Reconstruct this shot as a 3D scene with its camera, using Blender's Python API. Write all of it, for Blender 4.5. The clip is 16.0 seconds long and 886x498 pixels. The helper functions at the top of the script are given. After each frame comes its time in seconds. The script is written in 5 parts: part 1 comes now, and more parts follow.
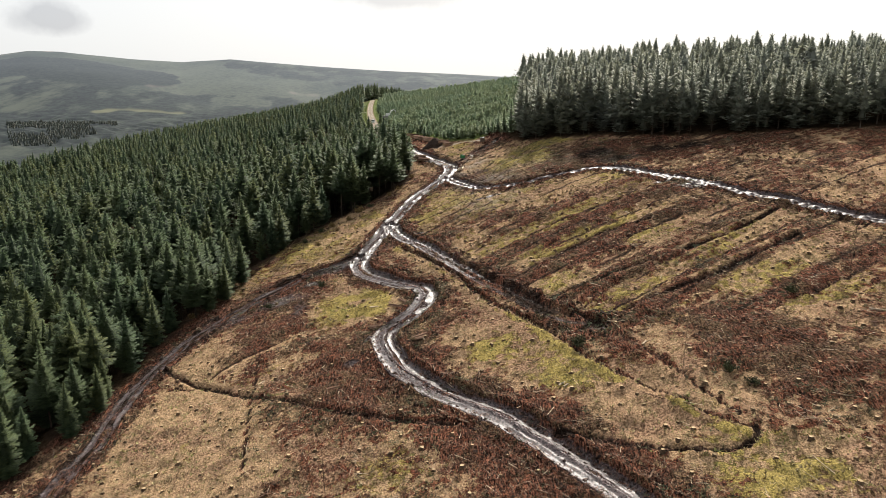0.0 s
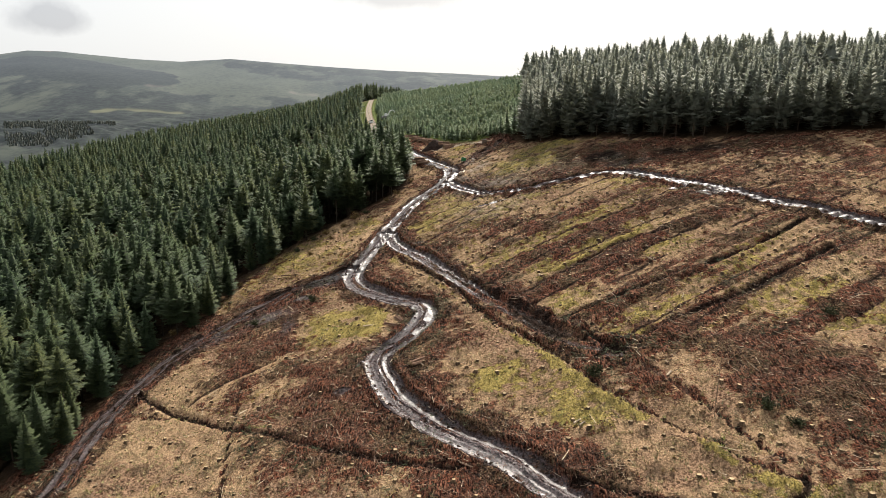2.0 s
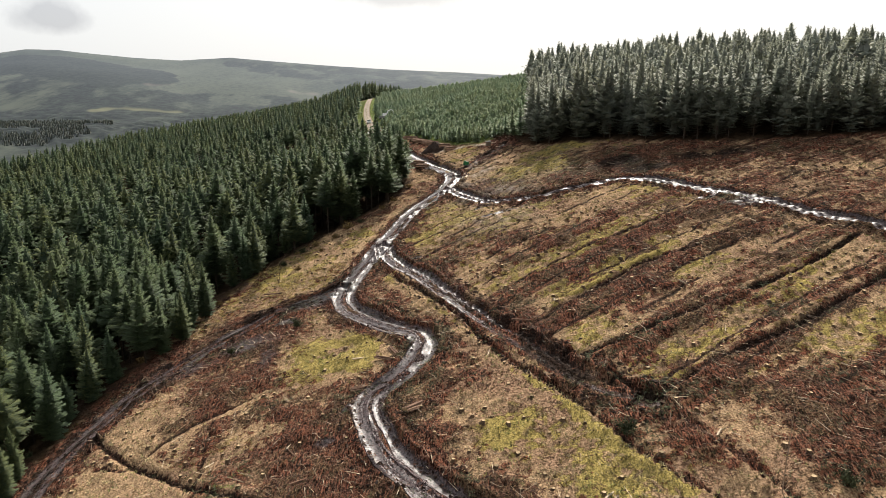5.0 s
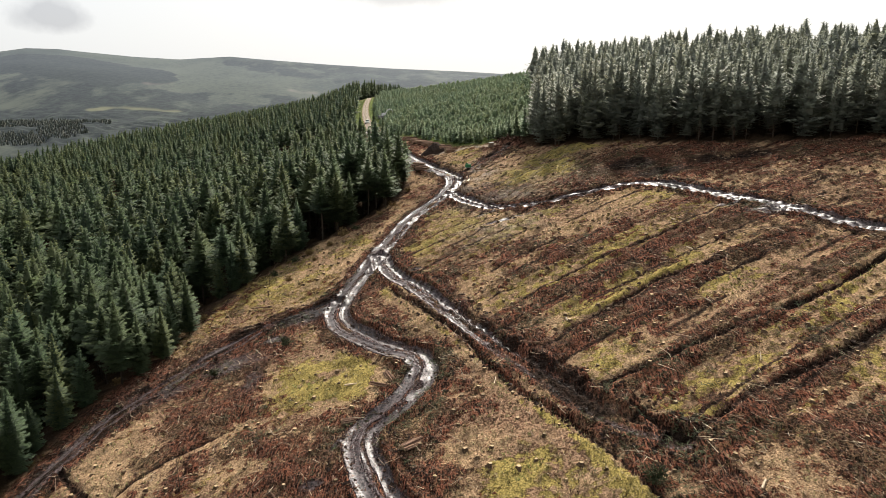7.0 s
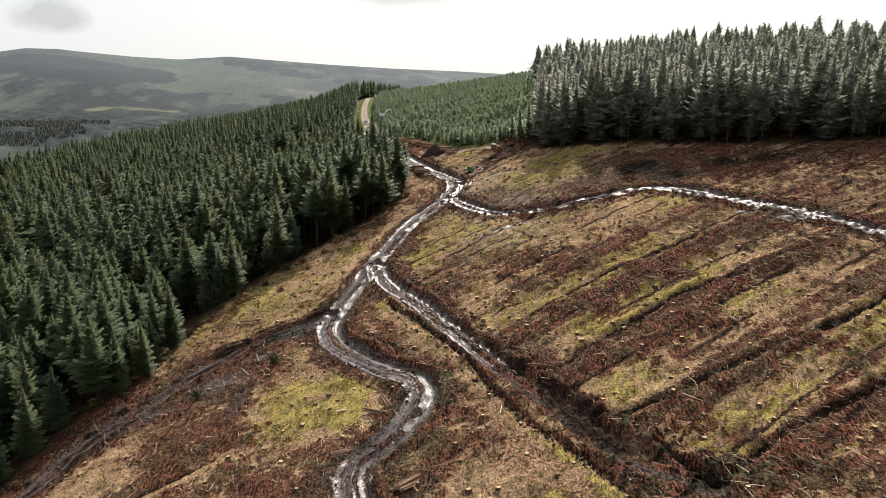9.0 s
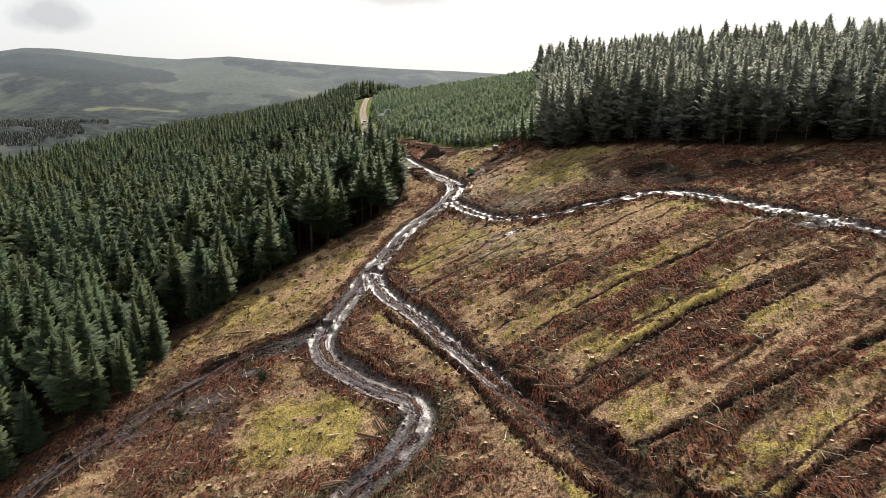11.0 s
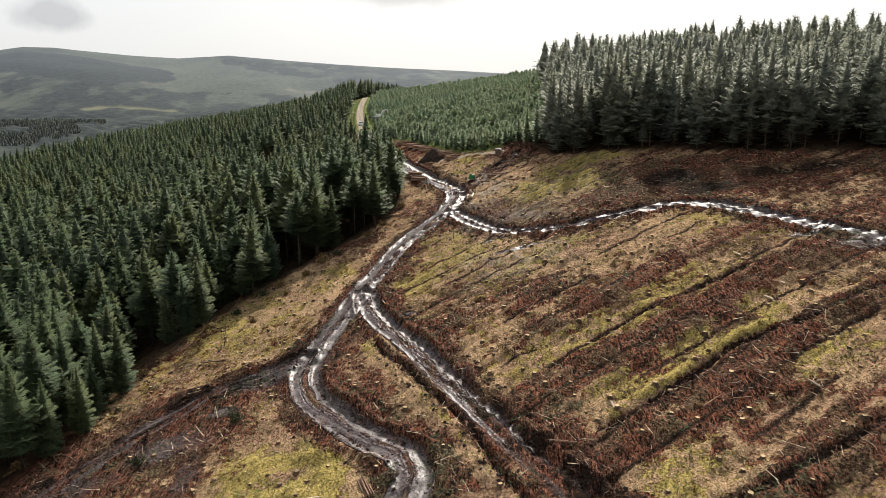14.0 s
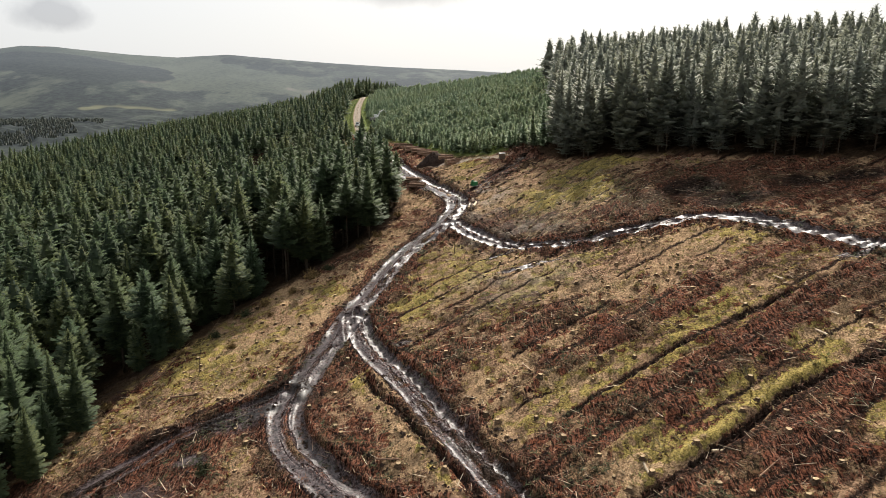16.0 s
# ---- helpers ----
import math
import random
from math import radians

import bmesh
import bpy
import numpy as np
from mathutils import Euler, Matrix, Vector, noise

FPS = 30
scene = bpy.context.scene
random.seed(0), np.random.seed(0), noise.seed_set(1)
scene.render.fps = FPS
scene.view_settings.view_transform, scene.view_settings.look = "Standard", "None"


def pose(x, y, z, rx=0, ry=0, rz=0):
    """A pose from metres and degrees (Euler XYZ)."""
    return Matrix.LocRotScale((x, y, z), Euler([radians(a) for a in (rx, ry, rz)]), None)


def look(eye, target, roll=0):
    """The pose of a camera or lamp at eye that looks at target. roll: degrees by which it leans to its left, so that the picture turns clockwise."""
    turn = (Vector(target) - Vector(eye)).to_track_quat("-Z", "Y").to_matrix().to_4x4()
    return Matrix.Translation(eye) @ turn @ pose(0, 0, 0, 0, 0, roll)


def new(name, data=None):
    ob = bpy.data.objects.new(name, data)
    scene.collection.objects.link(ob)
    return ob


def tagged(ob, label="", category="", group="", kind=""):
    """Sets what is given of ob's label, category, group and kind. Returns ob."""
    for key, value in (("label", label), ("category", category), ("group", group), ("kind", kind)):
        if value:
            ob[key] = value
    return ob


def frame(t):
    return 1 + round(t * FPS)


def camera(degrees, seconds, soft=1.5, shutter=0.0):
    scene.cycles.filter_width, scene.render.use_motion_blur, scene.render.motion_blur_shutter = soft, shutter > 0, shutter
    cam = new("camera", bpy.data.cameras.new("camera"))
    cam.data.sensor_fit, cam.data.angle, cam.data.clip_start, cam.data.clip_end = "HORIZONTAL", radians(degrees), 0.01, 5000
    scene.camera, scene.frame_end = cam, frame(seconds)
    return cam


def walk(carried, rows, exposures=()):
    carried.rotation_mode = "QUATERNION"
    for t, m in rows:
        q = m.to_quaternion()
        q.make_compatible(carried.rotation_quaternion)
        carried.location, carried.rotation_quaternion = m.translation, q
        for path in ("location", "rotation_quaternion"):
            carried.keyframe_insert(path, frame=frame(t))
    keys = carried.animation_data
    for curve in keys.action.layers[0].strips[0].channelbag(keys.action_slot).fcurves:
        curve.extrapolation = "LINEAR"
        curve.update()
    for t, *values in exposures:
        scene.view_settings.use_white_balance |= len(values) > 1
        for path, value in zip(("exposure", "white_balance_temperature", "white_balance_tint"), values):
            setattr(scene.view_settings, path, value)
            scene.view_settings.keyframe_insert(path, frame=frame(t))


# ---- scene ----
cam = camera(66.0, 16.0, 0.6)
METRES, EYE, TILT, LEAN, TURN = 60.0, 30.0, -12.69, 0.0, 0.0
ROWS = [
    (0.0, 0.0000, 0.0000, 0.0000, 0.000, 0.000, 0.000),
    (0.5, -0.0001, 0.0398, 0.0096, 0.000, -0.008, 0.000),
    (1.0, 0.0004, 0.0825, 0.0195, 0.017, -0.017, 0.010),
    (1.5, 0.0008, 0.1219, 0.0283, 0.034, -0.025, 0.000),
    (2.0, 0.0009, 0.1647, 0.0377, 0.034, -0.025, 0.000),
    (2.5, 0.0008, 0.2040, 0.0464, 0.042, -0.034, -0.000),
    (3.0, 0.0008, 0.2460, 0.0555, 0.042, -0.042, -0.000),
    (3.5, 0.0010, 0.2843, 0.0643, 0.067, -0.067, -0.010),
    (4.0, 0.0010, 0.3254, 0.0733, 0.076, -0.076, -0.020),
    (6.5, -0.0015, 0.5145, 0.1161, 0.118, -0.185, 0.010),
    (7.0, -0.0017, 0.5519, 0.1245, 0.126, -0.193, -0.000),
    (7.5, -0.0019, 0.5850, 0.1317, 0.143, -0.193, 0.010),
    (8.0, -0.0023, 0.6183, 0.1386, 0.151, -0.176, 0.000),
    (8.5, -0.0023, 0.6470, 0.1445, 0.168, -0.176, 0.000),
    (9.0, -0.0025, 0.6766, 0.1507, 0.160, -0.185, -0.010),
    (11.5, -0.0012, 0.8037, 0.1764, 0.176, -0.176, -0.070),
    (12.0, -0.0008, 0.8316, 0.1829, 0.168, -0.185, -0.070),
    (12.5, -0.0002, 0.8602, 0.1895, 0.176, -0.202, -0.080),
    (13.0, -0.0002, 0.8942, 0.1978, 0.168, -0.227, -0.080),
    (13.5, 0.0006, 0.9288, 0.2061, 0.168, -0.235, -0.080),
    (14.0, 0.0009, 0.9698, 0.2159, 0.176, -0.218, -0.090),
    (14.5, 0.0006, 1.0103, 0.2249, 0.160, -0.202, -0.120),
    (15.0, 0.0008, 1.0565, 0.2366, 0.185, -0.235, -0.100),
    (15.5, 0.0008, 1.1006, 0.2465, 0.185, -0.218, -0.120),
    (16.0, 0.0002, 1.1491, 0.2595, 0.168, -0.277, -0.120),
]
walk(cam, [(t, pose(0, 0, EYE, TILT, LEAN, TURN) @ pose(METRES * x, METRES * y, METRES * z, 90 + pitch, roll, yaw)) for t, x, y, z, yaw, pitch, roll in ROWS],
     exposures=[(0, 0.58), (9, 0.58), (12, 0.57), (16, 0.48)])

# ---- light, sky, exposure ----
SUN_EL, SUN_AZ = 36.0, 13.0  # degrees above the horizon; to the right of the way ahead


def make_world():
    w = bpy.data.worlds.new("sky")
    scene.world = w
    w.use_nodes = True
    n, k = w.node_tree.nodes, w.node_tree.links
    n.clear()
    out = n.new("ShaderNodeOutputWorld")
    sky = n.new("ShaderNodeTexSky")
    sky.sky_type, sky.sun_disc = "NISHITA", False
    sky.sun_elevation, sky.sun_rotation = radians(SUN_EL), radians(SUN_AZ)
    sky.air_density, sky.dust_density, sky.ozone_density = 1.0, 4.0, 1.0
    clear = n.new("ShaderNodeBackground")
    clear.inputs["Strength"].default_value = 0.07
    k.new(sky.outputs[0], clear.inputs["Color"])
    co = n.new("ShaderNodeTexCoord")
    nz = n.new("ShaderNodeTexNoise")
    nz.inputs["Scale"].default_value, nz.inputs["Detail"].default_value, nz.inputs["Roughness"].default_value = 9.0, 6.0, 0.6
    k.new(co.outputs["Generated"], nz.inputs["Vector"])
    shade = None
    for way, size in (((-0.478, 0.873, 0.092), (0.045, 0.045, 0.017)), ((-0.05, 0.990, 0.133), (0.10, 0.10, 0.018)), ((-0.62, 0.78, 0.075), (0.05, 0.05, 0.015))):
        d = n.new("ShaderNodeVectorMath")
        d.operation = "SUBTRACT"
        k.new(co.outputs["Generated"], d.inputs[0])
        d.inputs[1].default_value = way
        q = n.new("ShaderNodeVectorMath")
        q.operation = "DIVIDE"
        k.new(d.outputs[0], q.inputs[0])
        q.inputs[1].default_value = size
        ln = n.new("ShaderNodeVectorMath")
        ln.operation = "LENGTH"
        k.new(q.outputs[0], ln.inputs[0])
        ad = n.new("ShaderNodeMath")
        ad.operation = "MULTIPLY_ADD"
        k.new(nz.outputs["Fac"], ad.inputs[0])
        ad.inputs[1].default_value = -2.4
        k.new(ln.outputs["Value"], ad.inputs[2])
        if shade:
            mn = n.new("ShaderNodeMath")
            mn.operation = "SMOOTH_MIN"
            k.new(shade, mn.inputs[0])
            k.new(ad.outputs[0], mn.inputs[1])
            mn.inputs[2].default_value = 0.2
            shade = mn.outputs[0]
        else:
            shade = ad.outputs[0]
    tone = n.new("ShaderNodeValToRGB")
    tone.color_ramp.elements[0].position, tone.color_ramp.elements[0].color = 0.0, (0.66, 0.68, 0.72, 1)
    tone.color_ramp.elements[1].position, tone.color_ramp.elements[1].color = 0.55, (0.965, 0.985, 1.0, 1)
    mr = n.new("ShaderNodeMapRange")
    mr.inputs[1].default_value, mr.inputs[2].default_value = -0.7, 0.6
    k.new(shade, mr.inputs[0])
    k.new(mr.outputs[0], tone.inputs[0])
    veil = n.new("ShaderNodeBackground")
    way = n.new("ShaderNodeVectorMath")
    way.operation = "DOT_PRODUCT"
    k.new(co.outputs["Generated"], way.inputs[0])
    way.inputs[1].default_value = (math.sin(radians(SUN_AZ)) * math.cos(radians(SUN_EL)), math.cos(radians(SUN_AZ)) * math.cos(radians(SUN_EL)), math.sin(radians(SUN_EL)))
    glow = n.new("ShaderNodeMapRange")
    glow.inputs[1].default_value, glow.inputs[2].default_value, glow.inputs[3].default_value, glow.inputs[4].default_value = -0.6, 0.8, 0.38, 0.73
    k.new(way.outputs["Value"], glow.inputs[0])
    near_sun = n.new("ShaderNodeMapRange")
    near_sun.interpolation_type = "SMOOTHSTEP"
    near_sun.inputs[1].default_value, near_sun.inputs[2].default_value, near_sun.inputs[3].default_value, near_sun.inputs[4].default_value = 0.84, 1.0, 0.0, 1.6
    k.new(way.outputs["Value"], near_sun.inputs[0])
    total = n.new("ShaderNodeMath")
    k.new(glow.outputs[0], total.inputs[0])
    k.new(near_sun.outputs[0], total.inputs[1])
    k.new(total.outputs[0], veil.inputs["Strength"])
    k.new(tone.outputs[0], veil.inputs["Color"])
    mix = n.new("ShaderNodeMixShader")
    mix.inputs[0].default_value = 0.80
    k.new(clear.outputs[0], mix.inputs[1])
    k.new(veil.outputs[0], mix.inputs[2])
    k.new(mix.outputs[0], out.inputs["Surface"])


make_world()
sun = new("sun", bpy.data.lights.new("sun", "SUN"))
sun.data.energy, sun.data.angle, sun.data.color = 5.0, radians(0.6), (1.0, 0.93, 0.82)
ce, se = math.cos(radians(SUN_EL)), math.sin(radians(SUN_EL))
sun.matrix_world = look((300 * math.sin(radians(SUN_AZ)) * ce, 300 * math.cos(radians(SUN_AZ)) * ce, 300 * se), (0, 0, 0))


# ---- materials ----
class Mat:
    """A node material with short calls."""

    def __init__(self, name):
        self.m = bpy.data.materials.new(name)
        self.m.use_nodes = True
        self.n, self.k = self.m.node_tree.nodes, self.m.node_tree.links
        self.b = self.n["Principled BSDF"]
        self.out = self.n["Material Output"]
        self.pos = self.n.new("ShaderNodeNewGeometry")

    def put(self, socket, value):
        if isinstance(value, (int, float)):
            socket.default_value = value
        elif isinstance(value, tuple):
            socket.default_value = (*value, 1) if len(value) == 3 and socket.type == "RGBA" else value
        else:
            self.k.new(value, socket)

    def noise(self, scale, detail=4.0, rough=0.55, stretch=None, turn=0.0, warp=0.0):
        t = self.n.new("ShaderNodeTexNoise")
        t.inputs["Scale"].default_value, t.inputs["Detail"].default_value = scale, detail
        t.inputs["Roughness"].default_value, t.inputs["Distortion"].default_value = rough, warp
        v = self.pos.outputs["Position"]
        if stretch:
            mp = self.n.new("ShaderNodeMapping")
            mp.inputs["Scale"].default_value = stretch
            mp.inputs["Rotation"].default_value = (0, 0, radians(turn))
            self.k.new(v, mp.inputs["Vector"])
            v = mp.outputs[0]
        self.k.new(v, t.inputs["Vector"])
        return t.outputs["Fac"]

    def ramp(self, fac, lo, hi, a=0.0, b=1.0):
        r = self.n.new("ShaderNodeMapRange")
        r.interpolation_type = "SMOOTHSTEP"
        self.put(r.inputs[0], fac)
        for i, v in zip((1, 2, 3, 4), (lo, hi, a, b)):
            r.inputs[i].default_value = v
        return r.outputs[0]

    def math(self, op, a, b=0.0, c=0.0):
        r = self.n.new("ShaderNodeMath")
        r.operation = op
        for s, v in zip(r.inputs, (a, b, c)):
            self.put(s, v)
        return r.outputs[0]

    def mix(self, fac, a, b):
        r = self.n.new("ShaderNodeMix")
        r.data_type = "RGBA"
        self.put(r.inputs[0], fac)
        self.put(r.inputs[6], a)
        self.put(r.inputs[7], b)
        return r.outputs[2]

    def attr(self, name):
        a = self.n.new("ShaderNodeAttribute")
        a.attribute_name = name
        return a

    def split(self, colour):
        s = self.n.new("ShaderNodeSeparateColor")
        self.k.new(colour, s.inputs[0])
        return s.outputs

    def bump(self, height, strength=0.5, dist=0.05):
        b = self.n.new("ShaderNodeBump")
        b.inputs["Strength"].default_value, b.inputs["Distance"].default_value = strength, dist
        self.put(b.inputs["Height"], height)
        self.k.new(b.outputs[0], self.b.inputs["Normal"])

    def set(self, **kw):
        for key, v in kw.items():
            self.put(self.b.inputs[key.replace("_", " ")], v)
        return self


def mat_ground():
    g = Mat("clearfell_ground")
    cover = g.attr("cover")
    c = g.split(cover.outputs["Color"])
    z = g.split(g.attr("zone").outputs["Color"])
    fine, mid, big = g.noise(3.2, 8, 0.72), g.noise(0.8, 6, 0.65), g.noise(0.09, 4, 0.55)
    strand = g.noise(1.0, 8, 0.75, (6.0, 1.1, 1.2), 60)
    strand2 = g.noise(1.0, 8, 0.75, (5.0, 1.1, 1.2), -35)
    clump = g.noise(1.5, 6, 0.7, None, 0, 0.6)
    grain = g.noise(5.2, 6, 0.68)
    straw = g.mix(g.ramp(grain, 0.36, 0.62), (0.160, 0.097, 0.052), (0.58, 0.392, 0.230))
    straw = g.mix(g.ramp(strand, 0.36, 0.47, 0.75, 0.0), straw, (0.075, 0.042, 0.022))
    straw = g.mix(g.ramp(big, 0.44, 0.62), straw, g.mix(g.ramp(fine, 0.42, 0.58), (0.085, 0.046, 0.027), (0.44, 0.275, 0.175)))
    moss = g.mix(g.ramp(grain, 0.36, 0.62), (0.110, 0.090, 0.026), (0.43, 0.325, 0.108))
    moss = g.mix(g.ramp(strand, 0.36, 0.46, 0.6, 0.0), moss, (0.050, 0.042, 0.014))
    brash = g.mix(g.ramp(strand2, 0.46, 0.60), (0.011, 0.0055, 0.0045), (0.285, 0.118, 0.073))
    brash = g.mix(g.ramp(mid, 0.50, 0.62), brash, g.mix(g.ramp(fine, 0.45, 0.57), (0.015, 0.006, 0.0045), (0.22, 0.085, 0.048)))
    brash = g.mix(g.ramp(g.noise(0.16, 4, 0.6), 0.50, 0.60, 0.0, 0.65), brash, g.mix(g.ramp(fine, 0.45, 0.58), (0.016, 0.013, 0.008), (0.20, 0.15, 0.085)))
    olive = g.mix(g.ramp(fine, 0.44, 0.60), (0.013, 0.013, 0.008), (0.125, 0.110, 0.055))
    peat = g.mix(g.ramp(g.noise(3.6, 7, 0.75), 0.40, 0.60), (0.009, 0.006, 0.006), (0.108, 0.077, 0.075))
    mossy = g.ramp(g.math("ADD", c[1], g.ramp(mid, 0.35, 0.65, -0.35, 0.35)), 0.38, 0.72)
    brashy = g.ramp(g.math("ADD", c[2], g.math("ADD", g.ramp(mid, 0.3, 0.7, -0.34, 0.34), g.ramp(clump, 0.35, 0.65, -0.26, 0.26))), 0.40, 0.58)
    wet = g.ramp(g.math("ADD", c[0], g.ramp(fine, 0.3, 0.7, -0.18, 0.18)), 0.30, 0.62)
    col = g.mix(mossy, straw, moss)
    col = g.mix(brashy, col, brash)
    col = g.mix(g.math("MULTIPLY", g.ramp(g.noise(0.30, 5, 0.65), 0.54, 0.62, 0.0, 0.55), g.ramp(clump, 0.42, 0.54)), col, olive)
    chip = g.math("MAXIMUM", g.ramp(g.noise(1.0, 5, 0.7, (15.0, 2.2, 3.0), 25), 0.60, 0.66), g.ramp(g.noise(1.0, 5, 0.7, (13.0, 2.0, 3.0), 115), 0.60, 0.66))
    chip = g.math("MULTIPLY", chip, g.ramp(mossy, 0.0, 1.0, 0.85, 0.3))
    # dark gaps between stalks and twigs: small shade put into the colour
    gap_shade = g.math("MAXIMUM", g.ramp(g.noise(5.5, 5, 0.7), 0.38, 0.44, 0.92, 0.0), g.ramp(clump, 0.36, 0.43, 0.92, 0.0))
    col = g.mix(chip, col, g.mix(fine, (0.30, 0.195, 0.115), (0.56, 0.43, 0.29)))
    col = g.mix(g.math("MULTIPLY", gap_shade, g.ramp(brashy, 0.0, 1.0, 0.42, 1.0)), col, (0.014, 0.008, 0.006))
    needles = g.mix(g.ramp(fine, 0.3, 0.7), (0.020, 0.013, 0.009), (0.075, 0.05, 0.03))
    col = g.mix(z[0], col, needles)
    gravel = g.mix(g.ramp(fine, 0.3, 0.7), (0.20, 0.165, 0.135), (0.42, 0.36, 0.30))
    verge = g.mix(g.ramp(mid, 0.3, 0.7), (0.05, 0.075, 0.022), (0.14, 0.16, 0.05))
    col = g.mix(z[1], col, verge)
    col = g.mix(z[2], col, gravel)
    col = g.mix(wet, col, peat)
    # blackened ground: wet peat, plus shade of trenches and forest foot as colour
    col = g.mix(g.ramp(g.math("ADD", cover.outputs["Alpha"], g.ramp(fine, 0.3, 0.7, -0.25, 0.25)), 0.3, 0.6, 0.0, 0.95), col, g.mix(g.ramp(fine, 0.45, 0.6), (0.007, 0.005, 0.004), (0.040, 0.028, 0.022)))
    pool = g.ramp(g.math("ADD", c[0], g.ramp(g.noise(1.3, 4, 0.6), 0.3, 0.7, -0.10, 0.10)), 0.90, 1.04)
    sheen = g.ramp(g.math("ADD", c[0], g.ramp(g.noise(4.2, 7, 0.78), 0.36, 0.64, -0.34, 0.34)), 0.60, 0.86)
    rough = g.math("SUBTRACT", 0.92, g.math("MULTIPLY", sheen, 0.50))
    rough = g.mix(pool, rough, (0.48, 0.48, 0.48))
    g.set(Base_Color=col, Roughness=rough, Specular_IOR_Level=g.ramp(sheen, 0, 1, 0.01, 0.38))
    h = g.math("ADD", g.math("MULTIPLY", fine, 0.35), g.math("ADD", g.math("MULTIPLY", mid, 0.6), g.math("MULTIPLY", strand, 0.3)))
    h = g.math("MULTIPLY", h, g.ramp(g.math("MAXIMUM", pool, g.ramp(c[0], 0.35, 0.8)), 0.0, 1.0, 1.0, 0.10))
    h = g.math("MULTIPLY", h, g.ramp(g.math("MULTIPLY", mossy, g.math("SUBTRACT", 1.0, brashy)), 0.0, 1.0, 1.0, 0.4))
    g.bump(h, 1.0, 0.55)
    return g.m


def mat_needles(name, dark, light, old):
    """Needles: dark inside the crown, lighter at the tips: new growth, with light and shade put into the colour."""
    g = Mat(name)
    info = g.n.new("ShaderNodeObjectInfo")
    r1 = g.pos.outputs["Random Per Island"]
    tint = g.attr("tint")
    vary = g.math("FRACT", g.math("ADD", tint.outputs["Fac"], info.outputs["Random"]))
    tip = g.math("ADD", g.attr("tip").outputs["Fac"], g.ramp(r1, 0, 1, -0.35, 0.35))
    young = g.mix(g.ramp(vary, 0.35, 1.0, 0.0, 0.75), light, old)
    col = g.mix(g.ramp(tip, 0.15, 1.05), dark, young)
    col = g.mix(g.ramp(g.noise(0.05, 3), 0.40, 0.65, 0.0, 0.30), col, old)
    col = g.mix(g.ramp(g.noise(2.6, 4, 0.7), 0.42, 0.60, 0.0, 0.40), col, dark)
    g.set(Base_Color=col, Roughness=0.7, Specular_IOR_Level=0.15)
    tr = g.n.new("ShaderNodeBsdfTranslucent")
    g.put(tr.inputs["Color"], col)
    mx = g.n.new("ShaderNodeMixShader")
    mx.inputs[0].default_value = 0.5
    g.k.new(g.b.outputs[0], mx.inputs[1])
    g.k.new(tr.outputs[0], mx.inputs[2])
    g.k.new(mx.outputs[0], g.out.inputs["Surface"])
    return g.m


def mat_simple(name, a, b, scale=6.0, rough=0.85, stretch=None, bump=0.3, metal=0.0, island=0.0, third=None, gloss=None):
    g = Mat(name)
    f = g.noise(scale, 5, 0.6, stretch)
    col = g.mix(g.ramp(f, 0.3, 0.7), a, b)
    if third:
        col = g.mix(g.ramp(g.noise(scale * 0.13, 3), 0.48, 0.66), col, third)
    if island:
        info = g.n.new("ShaderNodeObjectInfo")
        r = g.math("FRACT", g.math("ADD", g.pos.outputs["Random Per Island"], info.outputs["Random"]))
        hsv = g.n.new("ShaderNodeHueSaturation")
        g.put(hsv.inputs["Value"], g.ramp(r, 0, 1, 1 - island, 1 + island))
        g.put(hsv.inputs["Color"], col)
        col = hsv.outputs[0]
    g.set(Base_Color=col, Roughness=rough, Metallic=metal, Specular_IOR_Level=(0.12 if rough > 0.7 else 0.5) if gloss is None else gloss)
    g.bump(f, bump, 0.03)
    return g.m


def mat_hills():
    """Far hills: heath, plantations and pale clearings; the haze of kilometres of air is put in as emission."""
    g = Mat("far_hills")
    z = g.split(g.attr("zone").outputs["Color"])
    blotch, patch, fine = g.noise(0.004, 4, 0.5, (1, 0.5, 1)), g.noise(0.012, 5, 0.6, (1, 0.45, 1)), g.noise(0.07, 5, 0.75)
    heath = g.mix(g.ramp(g.math("ADD", g.math("MULTIPLY", blotch, 0.5), g.math("MULTIPLY", fine, 0.5)), 0.40, 0.58), (0.030, 0.038, 0.030), (0.064, 0.072, 0.052))
    wood = g.mix(g.ramp(fine, 0.35, 0.65), (0.009, 0.012, 0.011), (0.025, 0.032, 0.025))
    col = g.mix(g.ramp(g.math("ADD", z[0], g.ramp(patch, 0.3, 0.7, -0.3, 0.3)), 0.35, 0.75), heath, wood)
    col = g.mix(g.ramp(z[1], 0.2, 0.9), col, (0.105, 0.105, 0.06))
    col = g.mix(g.ramp(z[2], 0.15, 0.95), col, (0.15, 0.125, 0.105))
    g.set(Base_Color=col, Roughness=0.95, Specular_IOR_Level=0.05)
    # bluish emission stands in for the haze over the hills
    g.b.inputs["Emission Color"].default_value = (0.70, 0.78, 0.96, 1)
    g.put(g.b.inputs["Emission Strength"], g.math("MULTIPLY", g.attr("zone").outputs["Alpha"], HAZE_GLOW))
    return g.m


